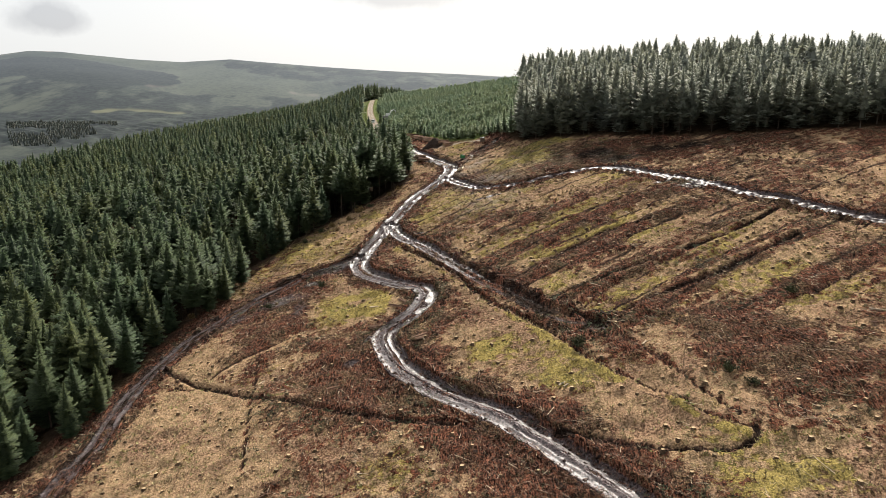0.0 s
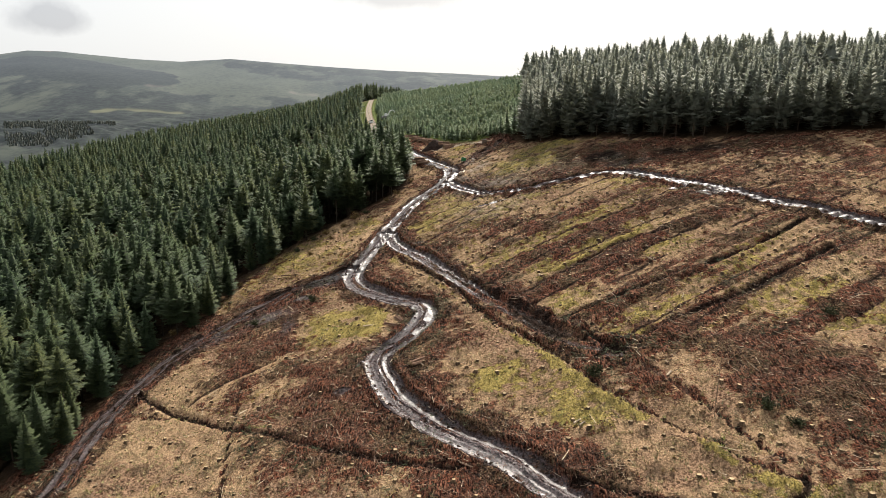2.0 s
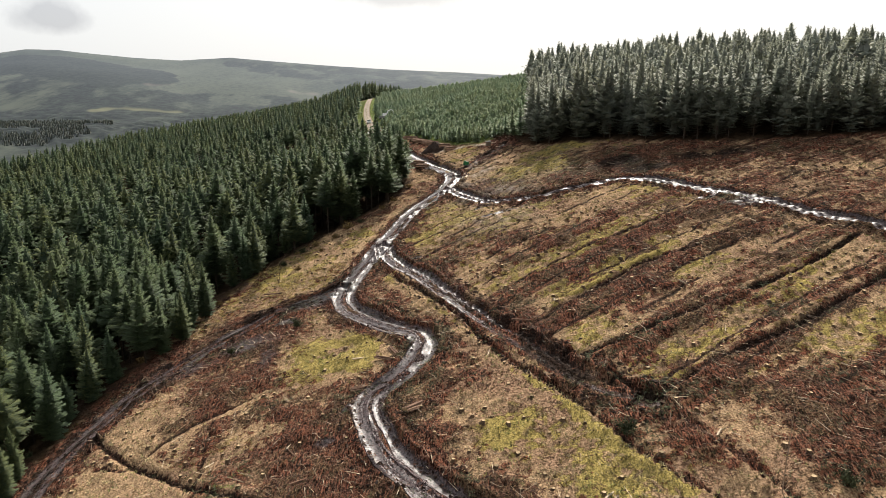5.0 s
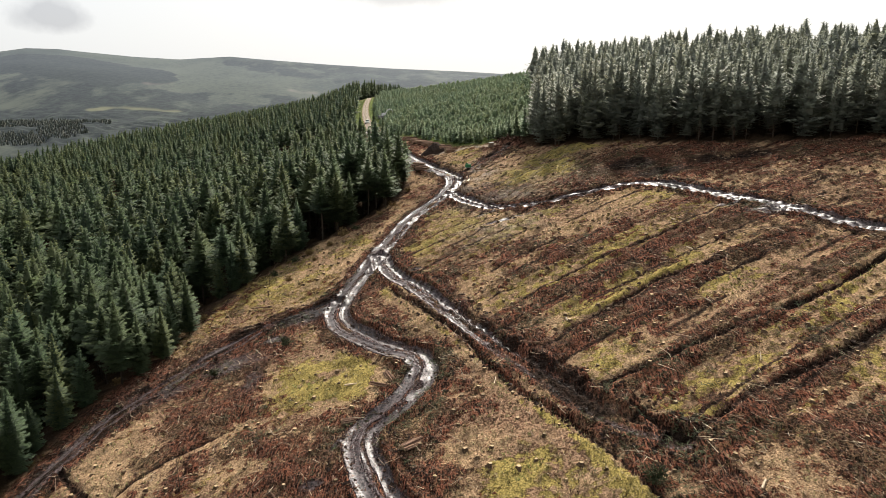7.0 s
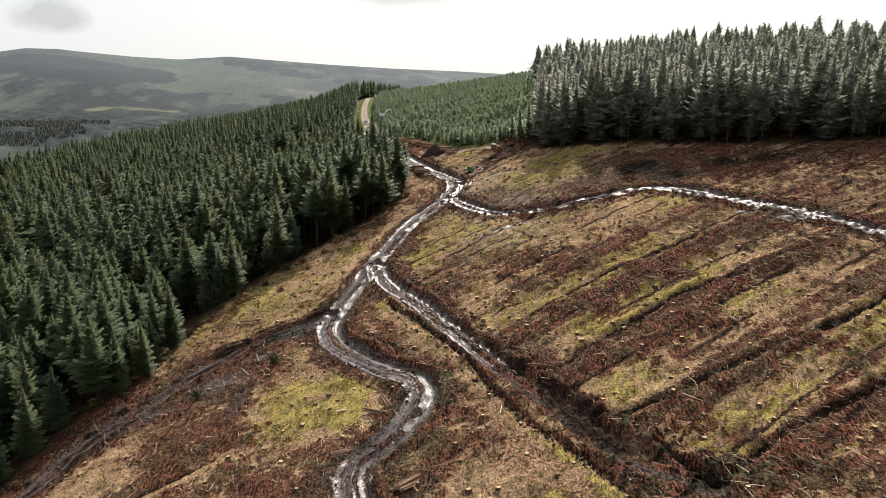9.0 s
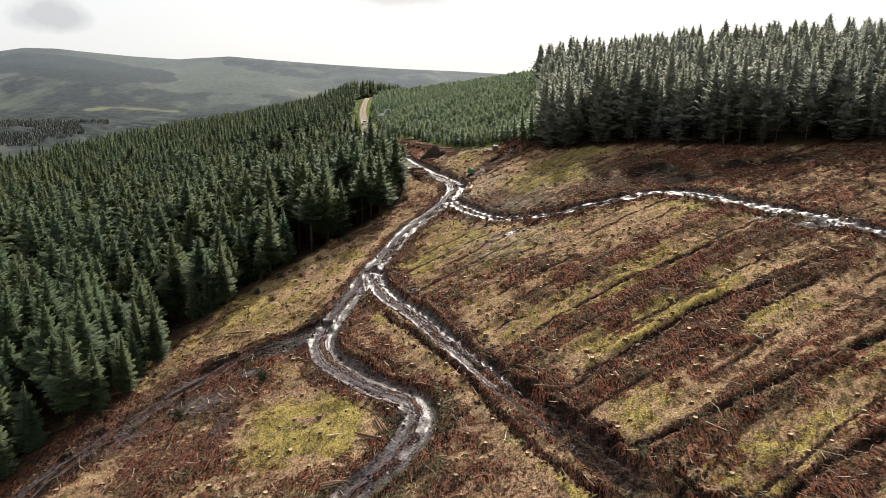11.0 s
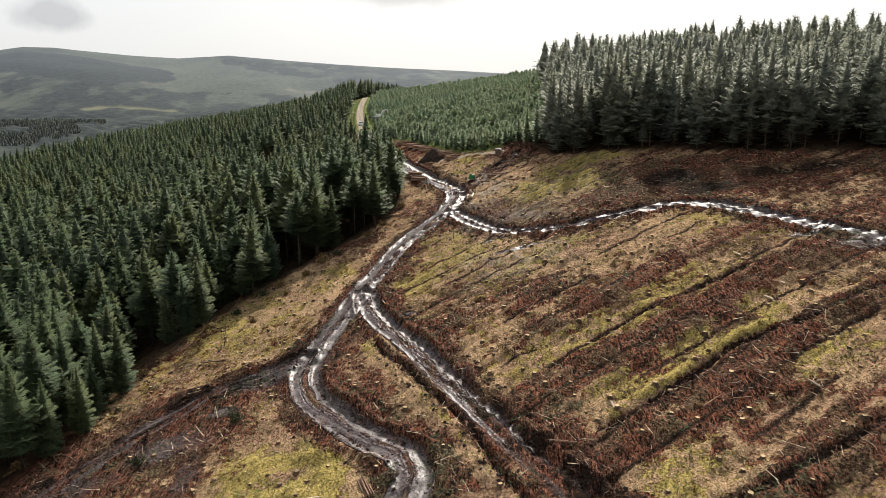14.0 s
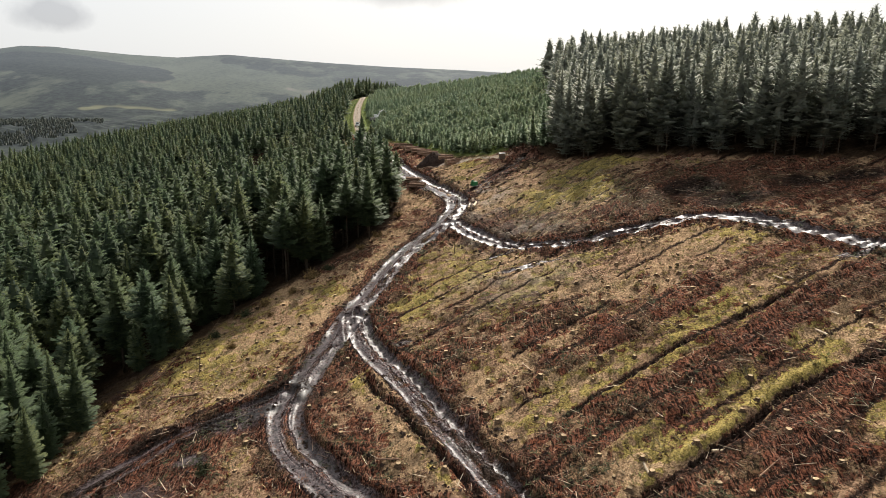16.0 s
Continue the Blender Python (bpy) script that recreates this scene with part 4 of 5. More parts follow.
def plant(kind, x, y, z, turn, scale, label, group, lean=(0, 0)):
    ob = new("spruce_tree")
    ob.matrix_world = pose(x, y, z, lean[0], lean[1], turn) @ Matrix.Diagonal((scale * random.uniform(0.92, 1.08), scale * random.uniform(0.92, 1.08), scale, 1))
    part("trunk", kind[0], ob)
    part("crown", kind[1], ob)
    return tagged(ob, label, "tree", group)


def forest_stuff(name, templates, places, material, label):
    """Many trees joined: places are rows of x, y, z, turn, scale."""
    VV, FF, TT, UU, NN, o = [], [], [], [], [], 0
    R = np.random.RandomState(len(places))
    which = R.randint(0, len(templates), len(places))
    for i, (V, F, tips) in enumerate(templates):
        P = places[which == i]
        if not len(P):
            continue
        F, N = crown_normals(V, F, V[:, 2].max())
        c, s = np.cos(P[:, 3]), np.sin(P[:, 3])
        wide = P[:, 4] * R.uniform(0.85, 1.15, len(P))
        X = (V[None, :, 0] * c[:, None] - V[None, :, 1] * s[:, None]) * wide[:, None] + P[:, 0:1]
        Y = (V[None, :, 0] * s[:, None] + V[None, :, 1] * c[:, None]) * wide[:, None] + P[:, 1:2]
        Z = V[None, :, 2] * P[:, 4:5] + P[:, 2:3]
        VV.append(np.stack([X, Y, Z], -1).reshape(-1, 3))
        FF.append((F[None] + (np.arange(len(P)) * len(V))[:, None, None] + o).reshape(-1, 3))
        NN.append(np.stack([N[None, :, 0] * c[:, None] - N[None, :, 1] * s[:, None], N[None, :, 0] * s[:, None] + N[None, :, 1] * c[:, None], np.tile(N[:, 2], (len(P), 1))], -1).reshape(-1, 3))
        TT.append(np.repeat(R.rand(len(P)), len(V)))
        UU.append(np.tile(tips, len(P)))
        o += len(P) * len(V)
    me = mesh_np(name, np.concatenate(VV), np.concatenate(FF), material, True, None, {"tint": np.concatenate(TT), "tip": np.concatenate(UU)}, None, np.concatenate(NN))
    return tagged(new(name, me), label, "trees", kind="stuff")


def scatter(x0, x1, y0, y1, pitch, jitter, seed):
    R = np.random.RandomState(seed)
    X, Y = np.meshgrid(np.arange(x0, x1, pitch), np.arange(y0, y1, pitch), indexing="ij")
    X, Y = X.ravel(), Y.ravel()
    return X + R.uniform(-jitter, jitter, X.size) * pitch, Y + R.uniform(-jitter, jitter, X.size) * pitch


def placed(x, y, lo, hi, seed):
    R = np.random.RandomState(seed)
    return np.stack([x, y, hillside(x, y) - 0.15, R.rand(len(x)) * 6.28, R.uniform(lo, hi, len(x))], -1)


def left_forest():
    kinds = [tree_kind("spruce", 17.0, (4.4, 3.9, 4.0, 3.8, 4.6)[i], (6.6, 5.0, 1.0, 7.6, 3.6)[i], 0.62, 10, 6, 11 + i, SPRUCE, 0.18, 1.0, 0.36, 22) for i in range(5)]
    mid = [conifer(17.0, 4.0, 5.0 + i, 0.95, 9, 3, 31 + i, 1.0, 0.48) for i in range(4)]
    low = [conifer(17.0, 4.0, 8.0, 1.05, 9, 2, 41 + i, 1.0, 0.42) for i in range(4)]
    far = [conifer(13.0, 3.4, 3.5, 1.25, 8, 1, 51 + i, 1.0, 0.42) for i in range(4)]
    x, y = scatter(-240, -4, 58, 330, 5.1, 0.48, 5)
    d, _ = offset_of(x, y, FOREST_EDGE)
    shoulder = -195 + (y - 300) * 0.1625
    keep = (d > 0.6) & (np.random.RandomState(19).rand(len(x)) < np.where(d < 25, 0.90, 0.96)) & (x > shoulder - 35) & (x > -0.98 * y - 40)
    x, y, d = x[keep], y[keep], d[keep]
    R = np.random.RandomState(6)
    dip = forest_dip(x, y)
    P = placed(x, y, 0.84, 1.12, 6)
    P[:, 2] -= dip
    P[:, 4] *= np.where((d < 16) & (y < 250), (12.8 + dip) / 17.0, (13.3 + dip) / 17.0) * np.where(R.rand(len(d)) < 0.10, 0.72, 1.0)
    P[:, 4] *= np.where(d < 6, R.uniform(0.72, 1.06, len(d)), 1.0) * (1 + 0.16 * sstep(y, 185, 210) * (1 - sstep(y, 225, 255)) - 0.14 * sstep(y, 235, 265) * (x > -60))
    gone = np.hypot(x, y - 60)
    first = (d < 30) & (gone < 165) & (y > 75)
    order = np.where(first)[0]
    order = order[np.argsort(d[order])][:260]
    mask = np.zeros(len(x), bool)
    mask[order] = True
    for i in order:
        young = P[i, 4] < 0.74 and d[i] < 6
        label = "small green edge spruce, branched to the ground" if young else "dark green plantation spruce at the felled edge"
        plant(kinds[2 if young else i % 5], P[i, 0], P[i, 1], P[i, 2], math.degrees(P[i, 3]), P[i, 4], label, "spruces at the plantation edge", (random.uniform(-1.5, 1.5), random.uniform(-1.5, 1.5)))
    for px, py, size in ((-46.3, 139.6, 0.55), (-48.6, 135.8, 0.62), (-46.8, 143.8, 0.50), (-45.4, 148.6, 0.66), (-55.2, 101.5, 0.5), (-57.0, 95.5, 0.55)):
        plant(kinds[2], px, py, hillside(px, py)[0] - 0.2, 47 * px, size, "small yellow-green edge spruce, branched to the ground", "spruces at the plantation edge")
    rest = ~mask
    forest_stuff("spruce_plantation", mid, P[rest & (gone < 150)], SPRUCE, "dense dark green spruce plantation, tops lit")
    forest_stuff("spruce_plantation", low, P[rest & (gone >= 150)], SPRUCE, "dense dark green spruce plantation further off")
    x2, y2 = scatter(-260, -30, 330, 660, 4.4, 0.42, 8)
    d2, _ = offset_of(x2, y2, FOREST_EDGE)
    k2 = (d2 > 0.5) & (np.abs(offset_of(x2, y2, ROAD)[0]) > 4.5) & (x2 > -195 + (y2 - 300) * 0.1625 - 35)
    forest_stuff("spruce_plantation", far, placed(x2[k2], y2[k2], 0.72, 1.15, 9), SPRUCE, "spruce plantation running up the hill")
    x3, y3 = scatter(-118, -36, 590, 670, 4.0, 0.4, 10)
    forest_stuff("skyline_spruces", far, placed(x3, y3, 0.55, 0.85, 12), SPRUCE, "dark spruces along the skyline of the hill")


def right_forest():
    kinds = [tree_kind("tall spruce", 16.6, (2.9, 3.6, 3.2, 3.9)[i], (2.0, 0.8, 3.2, 1.4)[i], 0.62, 8, 5, 61 + i, MATURE, 0.15, 0.85, 0.34, 40) for i in range(4)]
    mid = [conifer(16.6, 3.2 + 0.35 * i, 3.0, 0.85, 7, 3, 71 + i, 0.88, 0.45) for i in range(4)]
    low = [conifer(16.6, 3.3 + 0.3 * i, 6.5, 0.95, 7, 2, 81 + i, 0.92, 0.58) for i in range(4)]
    deep = [conifer(16.6, 3.5 + 0.3 * i, 6.0, 1.1, 6, 2, 131 + i, 0.85, 0.58) for i in range(3)]
    x, y = scatter(10, 250, 150, 330, 4.2, 0.48, 15)
    d, _ = offset_of(x, y, WOOD_EDGE)
    back = (y - 226) * 0.12
    keep = (d > 0.4) & (x > 25 + back) & (d < 105) & (x < 215)
    x, y, d = x[keep], y[keep], d[keep]
    P = placed(x, y, 0.74, 1.16, 16)
    P[:, 4] *= 1 + 0.22 * fbm(x, y, 16, 2, 51)
    first = (d < 9) & (x < 105) | (x < 30 + (y - 226) * 0.12) & (y < 250)
    order = np.where(first)[0][:110]
    mask = np.zeros(len(x), bool)
    mask[order] = True
    for i in order:
        plant(kinds[i % 4], P[i, 0], P[i, 1], P[i, 2], math.degrees(P[i, 3]), P[i, 4], "tall mature spruce with bare lower trunk, backlit", "tall spruces at the stand edge",
              (random.uniform(-1.2, 1.2), random.uniform(-1.2, 1.2)))
    forest_stuff("mature_spruce_stand", mid, P[~mask & (d < 30)], MATURE, "dense stand of tall mature spruces")
    forest_stuff("mature_spruce_stand", deep, P[~mask & (d >= 52)], MATURE, "tops of tall spruces far back in the stand")
    forest_stuff("mature_spruce_stand", low, P[~mask & (d >= 30) & (d < 52)], MATURE, "tall mature spruces deep in the stand")
    T, G = tube([(0, 0, -0.5), (0, 0, 15)], [0.2, 0.12], 5, False)
    sel = P[~mask & (d < 30)]
    forest_stuff("spruce_trunks", [(T, G, np.zeros(len(T)))], sel, BARK, "bare grey-brown trunks inside the stand")


def young_plantation():
    kinds = [tree_kind("young spruce", 4.6, 1.35, 0.25, 0.34, 7, 3, 91 + i, YOUNG, 0.06, 0.8, 0.5, 0) for i in range(3)]
    # corner spruces take the paler young needles: their sunlit look put into colour
    corner = tree_kind("spruce", 16.0, 3.2, 1.2, 0.6, 8, 4, 97, YOUNG, 0.14, 0.75, 0.35, 0)
    low = [conifer(4.3, 2.0, 0.15, 0.55, 6, 1, 101 + i, 0.8, 0.72) for i in range(4)]
    far = [conifer(4.4, 1.8, 0.15, 0.9, 6, 0, 111 + i, 0.8, 0.8) for i in range(4)]
    x, y = scatter(-50, 75, 228, 420, 2.25, 0.48, 25)
    x2, y2 = scatter(-60, 110, 420, 660, 3.0, 0.36, 26)
    x, y = np.concatenate([x, x2]), np.concatenate([y, y2])
    d, _ = offset_of(x, y, YOUNG_EDGE)
    keep = (d > 0.8) & (np.hypot(x + 28.5, (y - 346) * 0.6) > 6.5) & (np.abs(offset_of(x, y, ROAD)[0]) > 4.5) & ((x < 26 + (y - 226) * 0.12) | (y > 335))
    x, y, d = x[keep], y[keep], d[keep]
    P = placed(x, y, 0.6, 1.1, 27)
    P[:, 4] *= 1 + 0.5 * fbm(x, y, 12, 2, 71)
    first = (d < 7) & (y < 300)
    order = np.where(first)[0][:90]
    mask = np.zeros(len(x), bool)
    mask[order] = True
    for i in order:
        plant(kinds[i % 3], P[i, 0], P[i, 1], P[i, 2], math.degrees(P[i, 3]), P[i, 4], "young bright green spruce, branched to the ground", "young spruces beside the landing")
    for px, py, s in ((20.5, 233, 0.58), (22.5, 229.5, 0.70), (18.8, 236.5, 0.45)):
        plant(corner, px, py, hillside(px, py)[0] - 0.1, 40 * px, s, "slim middle-aged spruce at the corner of the stand", "spruces at the stand corner")
    forest_stuff("young_plantation", low, P[~mask & (y < 360)], YOUNG, "young bright green spruce plantation")
    forest_stuff("young_plantation", far, P[~mask & (y >= 360)], YOUNG, "young spruce plantation on the far slope")


def valley_woods():
    R = np.random.RandomState(77)
    far = [spruce_cone(15, 3.8, 1.0, 2, 7, 121 + i) for i in range(3)]
    n = 3000
    a, d = R.uniform(-0.63, -0.47, n), R.uniform(1030, 1500, n)
    k = fbm(a * 2200, d, 150, 3, 13) > -0.12
    a, d = a[k], d[k]
    P = np.stack([a * d, d, hill_height(a, d) - 0.5, R.rand(len(a)) * 6.28, R.uniform(0.25, 0.6, len(a))], -1)
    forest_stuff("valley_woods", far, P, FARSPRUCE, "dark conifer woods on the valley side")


left_forest()
right_forest()
young_plantation()
valley_woods()


# ---- the felled ground: stumps, branches, litter ----
def felled(x, y):
    """True where the ground lies open and felled, and how far each place is from a track."""
    e, _ = offset_of(x, y, FOREST_EDGE)
    w, _ = offset_of(x, y, WOOD_EDGE)
    v, _ = offset_of(x, y, YOUNG_EDGE)
    t = np.full(x.shape, 99.0)
    for line, half in ((TRACK_MAIN, 1.05), (TRACK_BRANCH, 1.15), (TRACK_EDGE, 0.75), (TRACK_TOP, 0.95), (TRACK_BRASH, 0.9)):
        d, _ = offset_of(x, y, line)
        t = np.minimum(t, np.abs(d) - half)
    return (e < -0.5) & (w < -1.0) & ((v < -2) | (y < 225)) & (y < 250), t


def stump_mesh(seed):
    R = np.random.RandomState(seed)
    n, top = 9, []
    V, F = [], []
    slope = R.uniform(-0.12, 0.12, 2)
    for ring, (rad, z) in enumerate(((0.50, -0.15), (0.36, 0.08), (0.29, 0.20), (0.265, 0.34))):
        for k in range(n):
            a = 6.2832 * k / n
            lobe = 1 + (0.28 if ring < 2 else 0.08) * math.cos(3 * a + seed) + R.uniform(-0.06, 0.06)
            x, y = rad * lobe * math.cos(a), rad * lobe * math.sin(a)
            V.append((x, y, z + (slope[0] * x + slope[1] * y if ring == 3 else 0)))
    for i in range(3):
        for k in range(n):
            a, b = i * n + k, i * n + (k + 1) % n
            F += [(a, b, b + n), (a, b + n, a + n)]
    C = V[3 * n:] + [(0, 0, 0.345)]
    G = [(k, (k + 1) % n, n) for k in range(n)]
    return (np.array(V), np.array(F)), (np.array(C) + (0, 0, 0.004), np.array(G))


def stumps():
    R = np.random.RandomState(41)
    A, B = np.meshgrid(np.arange(-60, 230, 2.35), np.arange(0, 240, 2.15), indexing="ij")
    A, B = A.ravel() + R.uniform(-0.6, 0.6, A.size), B.ravel() + R.uniform(-0.35, 0.35, A.size)
    x, y = A * 0.866 - B * 0.5, A * 0.5 + B * 0.866
    k = (x > -66) & (x < 92) & (y > 50) & (y < 232)
    x, y = x[k], y[k]
    ok, t = felled(x, y)
    drain = np.full(x.shape, 9.0)
    for line in DITCHES:
        drain = np.minimum(drain, np.abs(offset_of(x, y, line)[0]))
    ok &= (t > 1.5) & (drain > 0.6)
    x, y = x[ok], y[ok]
    z, cover, _ = land(x, y)
    keep = R.rand(len(x)) < np.where(cover[:, 2] > 0.6, 0.22, 0.50) * (1 - 0.65 * (cover[:, 1] > 0.75))
    x, y, z = x[keep], y[keep], z[keep]
    size, turn = R.uniform(0.48, 0.92, len(x)), R.rand(len(x)) * 360
    shapes = [stump_mesh(i) for i in range(5)]
    meshes = [(mesh_np("bark", *s[0], STUMP, False), mesh_np("cut_face", *s[1], STUMPCUT)) for s in shapes]
    near = np.where((x > -46) & (x < 52) & (y < 142))[0]
    near = near[np.argsort(y[near] - 0.12 * np.abs(x[near]))][:300]
    for i in near:
        ob = empty_at("tree_stump", x[i], y[i], z[i] - 0.03, turn[i], size[i])
        m = meshes[i % 5]
        part("bark", m[0], ob)
        part("cut_face", m[1], ob, "pale sawn face")
        tagged(ob, "low sawn spruce stump with a pale cut face", "stump", "stumps on the felled ground")
    rest = np.ones(len(x), bool)
    rest[near] = False
    VV, FF, MM, o = [], [], [], 0
    for i in np.where(rest)[0]:
        c, s = math.cos(radians(turn[i])) * size[i], math.sin(radians(turn[i])) * size[i]
        for j, (V, F) in enumerate(shapes[i % 5]):
            VV.append(np.stack([V[:, 0] * c - V[:, 1] * s + x[i], V[:, 0] * s + V[:, 1] * c + y[i], V[:, 2] * size[i] + z[i] - 0.03], -1))
            FF.append(F + o)
            MM += [j] * len(F)
            o += len(V)
    me = mesh_np("stump_field", np.concatenate(VV), np.concatenate(FF), [STUMP, STUMPCUT], False, None, None, MM)
    tagged(new("stump_field", me), "rows of small sawn stumps further off", "stumps", kind="stuff")


def bars(x, y, z, turn, pitch, length, thick, name, mats, index, label, category):
    """Many thin three-sided sticks joined."""
    n = len(x)
    d = np.stack([np.cos(turn) * np.cos(pitch), np.sin(turn) * np.cos(pitch), np.sin(pitch)], -1)
    u = np.stack([-np.sin(turn), np.cos(turn), np.zeros(n)], -1)
    v = np.cross(d, u)
    c = np.stack([x, y, z], -1)
    V = np.zeros((n, 6, 3))
    for e, (s, w) in enumerate(((-0.5, 1.0), (0.5, 0.45))):
        for k in range(3):
            a = 2.0944 * k + 0.5
            V[:, e * 3 + k] = c + d * (length * s)[:, None] + (u * math.cos(a) + v * math.sin(a)) * (thick * w)[:, None]
    T = np.array([(0, 1, 4), (0, 4, 3), (1, 2, 5), (1, 5, 4), (2, 0, 3), (2, 3, 5), (0, 2, 1), (3, 4, 5)])
    F = (T[None] + (np.arange(n) * 6)[:, None, None]).reshape(-1, 3)
    me = mesh_np(name, V.reshape(-1, 3), F, mats, False, None, None, np.repeat(index, 8))
    return tagged(new(name, me), label, category, kind="stuff")


def candidates(n, seed):
    """Places on the felled ground, thicker where the camera passes near."""
    R = np.random.RandomState(seed)
    x, y = R.uniform(-64, 88, n), 50 + 185 * R.rand(n) ** 1.25
    ok, t = felled(x, y)
    x, y, t = x[ok], y[ok], t[ok]
    z, cover, _ = land(x, y)
    return R, x, y, z, cover, t


def sticks():
    R, x, y, z, cover, t = candidates(80000, 51)
    p = np.clip(0.16 + 0.95 * cover[:, 2] + 0.35 * ((t > 0.2) & (t < 2.5)), 0, 1) * (t > 0.7) * (1 - 0.7 * cover[:, 3]) * (1 - 0.6 * cover[:, 1] * (cover[:, 2] < 0.4))
    k = R.rand(len(x)) < p * 0.62
    x, y, z = x[k], y[k], z[k]
    n = len(x)
    length = 0.35 + 1.8 * R.rand(n) ** 2.8
    turn = np.where(R.rand(n) < 0.55, radians(120) + R.normal(0, 0.45, n), R.rand(n) * 6.28)
    bars(x, y, z + R.uniform(0.03, 0.22, n), turn, R.normal(0, 0.16, n), length, 0.014 + 0.014 * length * R.uniform(0.4, 1.2, n), "brash_sticks",
         [STICK, PALE], (R.rand(n) < 0.30).astype(int), "cut branches and tops strewn over the ground", "brash")


def boughs():
    """Flat needle-bare boughs that make up the brash."""
    V0, F0 = [], []
    for s, w in ((0.0, 0.05),):
        V0 += [(-0.5, -0.02, 0), (-0.5, 0.02, 0), (0.5, 0, 0.06)]
        F0.append((0, 1, 2))
    for j in range(4):
        t = -0.38 + 0.2 * j
        L = 0.34 - 0.055 * j
        for q in (-1, 1):
            i = len(V0)
            V0 += [(t, 0, 0.02), (t + 0.06, 0, 0.03), (t + 0.2, q * L, 0.10 - 0.16 * (j % 2))]
            F0.append((i, i + 1, i + 2))
    V0, F0 = np.array(V0), np.array(F0)
    R, x, y, z, cover, t = candidates(70000, 61)
    k = R.rand(len(x)) < np.clip(0.06 + 1.0 * cover[:, 2], 0, 1) * (t > 0.1) * 0.62 * (1 - 0.6 * cover[:, 3])
    x, y, z = x[k], y[k], z[k]
    n = len(x)
    green = np.zeros(n, bool)
    for cx, cy, r in ((18.5, 87.7, 2.6), (34, 77.5, 3.4), (49.6, 93.6, 2.5), (13, 136, 4), (42, 110, 6), (28, 104, 5), (-24, 133, 2), (-34, 129, 2.5), (22, 128, 3), (55, 103, 4), (36, 70, 3), (6, 111, 3), (12, 97, 3)):
        green |= (np.hypot(x - cx, (y - cy)) < r * R.uniform(0.4, 1.1, n))
    green |= (fbm(x, y, 7.5, 3, 61) > 0.20) & (R.rand(n) < 0.8) | (R.rand(n) < 0.04)
    size = R.uniform(0.7, 1.9, n)
    c, s = np.cos(turn := R.rand(n) * 6.28), np.sin(turn)
    tilt = R.normal(0, 0.22, n)
    X = (V0[None, :, 0] * c[:, None] - V0[None, :, 1] * s[:, None]) * size[:, None] + x[:, None]
    Y = (V0[None, :, 0] * s[:, None] + V0[None, :, 1] * c[:, None]) * size[:, None] + y[:, None]
    Z = V0[None, :, 2] * size[:, None] * 1.6 + (z + R.uniform(0.05, 0.25, n))[:, None] + V0[None, :, 0] * (tilt * size)[:, None]
    F = (F0[None] + (np.arange(n) * len(V0))[:, None, None]).reshape(-1, 3)
    me = mesh_np("brash_boughs", np.stack([X, Y, Z], -1).reshape(-1, 3), F, [LITTER, GREENLITTER], False, None, None, np.repeat(green.astype(int), len(F0)))
    tagged(new("brash_boughs", me), "matted brown and green spruce boughs from felling", "brash", kind="stuff")


def tufts():
    R, x, y, z, cover, t = candidates(60000, 71)
    k = R.rand(len(x)) < np.clip(1.0 - 1.3 * cover[:, 2], 0, 1) * (t > 0.5) * 0.8 * (1 - cover[:, 3])
    x, y, z = x[k], y[k], z[k]
    n, b = len(x), 5
    V = np.zeros((n, b, 3, 3))
    for j in range(b):
        a = R.rand(n) * 6.28
        w, h, o = R.uniform(0.04, 0.09, n), R.uniform(0.10, 0.32, n), R.uniform(0.10, 0.45, n)
        d = np.stack([np.cos(a), np.sin(a)], -1)
        s = np.stack([-d[:, 1], d[:, 0]], -1)
        base = np.stack([x, y], -1) + d * 0.08
        V[:, j, 0, :2], V[:, j, 1, :2], V[:, j, 2, :2] = base + s * w[:, None], base - s * w[:, None], base + d * o[:, None]
        V[:, j, :2, 2], V[:, j, 2, 2] = (z - 0.03)[:, None], z + h
    F = np.arange(n * b * 3).reshape(-1, 3)
    tagged(new("grass_tufts", mesh_np("grass_tufts", V.reshape(-1, 3), F, STRAW)), "tufts of dead straw-coloured grass between the stumps", "grass", kind="stuff")


def clods():
    R, x, y, z, cover, t = candidates(60000, 81)
    k = (t > 0.3) & (t < 3.2) & (R.rand(len(x)) < 0.75) | (cover[:, 2] > 0.75) & (R.rand(len(x)) < 0.12)
    x, y, z = x[k], y[k], z[k]
    n = len(x)
    O = np.array([(1, 0, 0), (-1, 0, 0), (0, 1, 0), (0, -1, 0), (0, 0, 0.8), (0, 0, -0.8)], float)
    T = np.array([(0, 2, 4), (2, 1, 4), (1, 3, 4), (3, 0, 4), (2, 0, 5), (1, 2, 5), (3, 1, 5), (0, 3, 5)])
    size = 0.10 + 0.22 * R.rand(n) ** 2
    V = O[None] * R.uniform(0.6, 1.4, (n, 6, 3)) * size[:, None, None] + R.uniform(-0.3, 0.3, (n, 6, 3)) * size[:, None, None]
    V += np.stack([x, y, z + 0.02], -1)[:, None]
    F = (T[None] + (np.arange(n) * 6)[:, None, None]).reshape(-1, 3)
    tagged(new("peat_clods", mesh_np("peat_clods", V.reshape(-1, 3), F, SOIL)), "dark clods of churned peat along the tracks", "clods", kind="stuff")


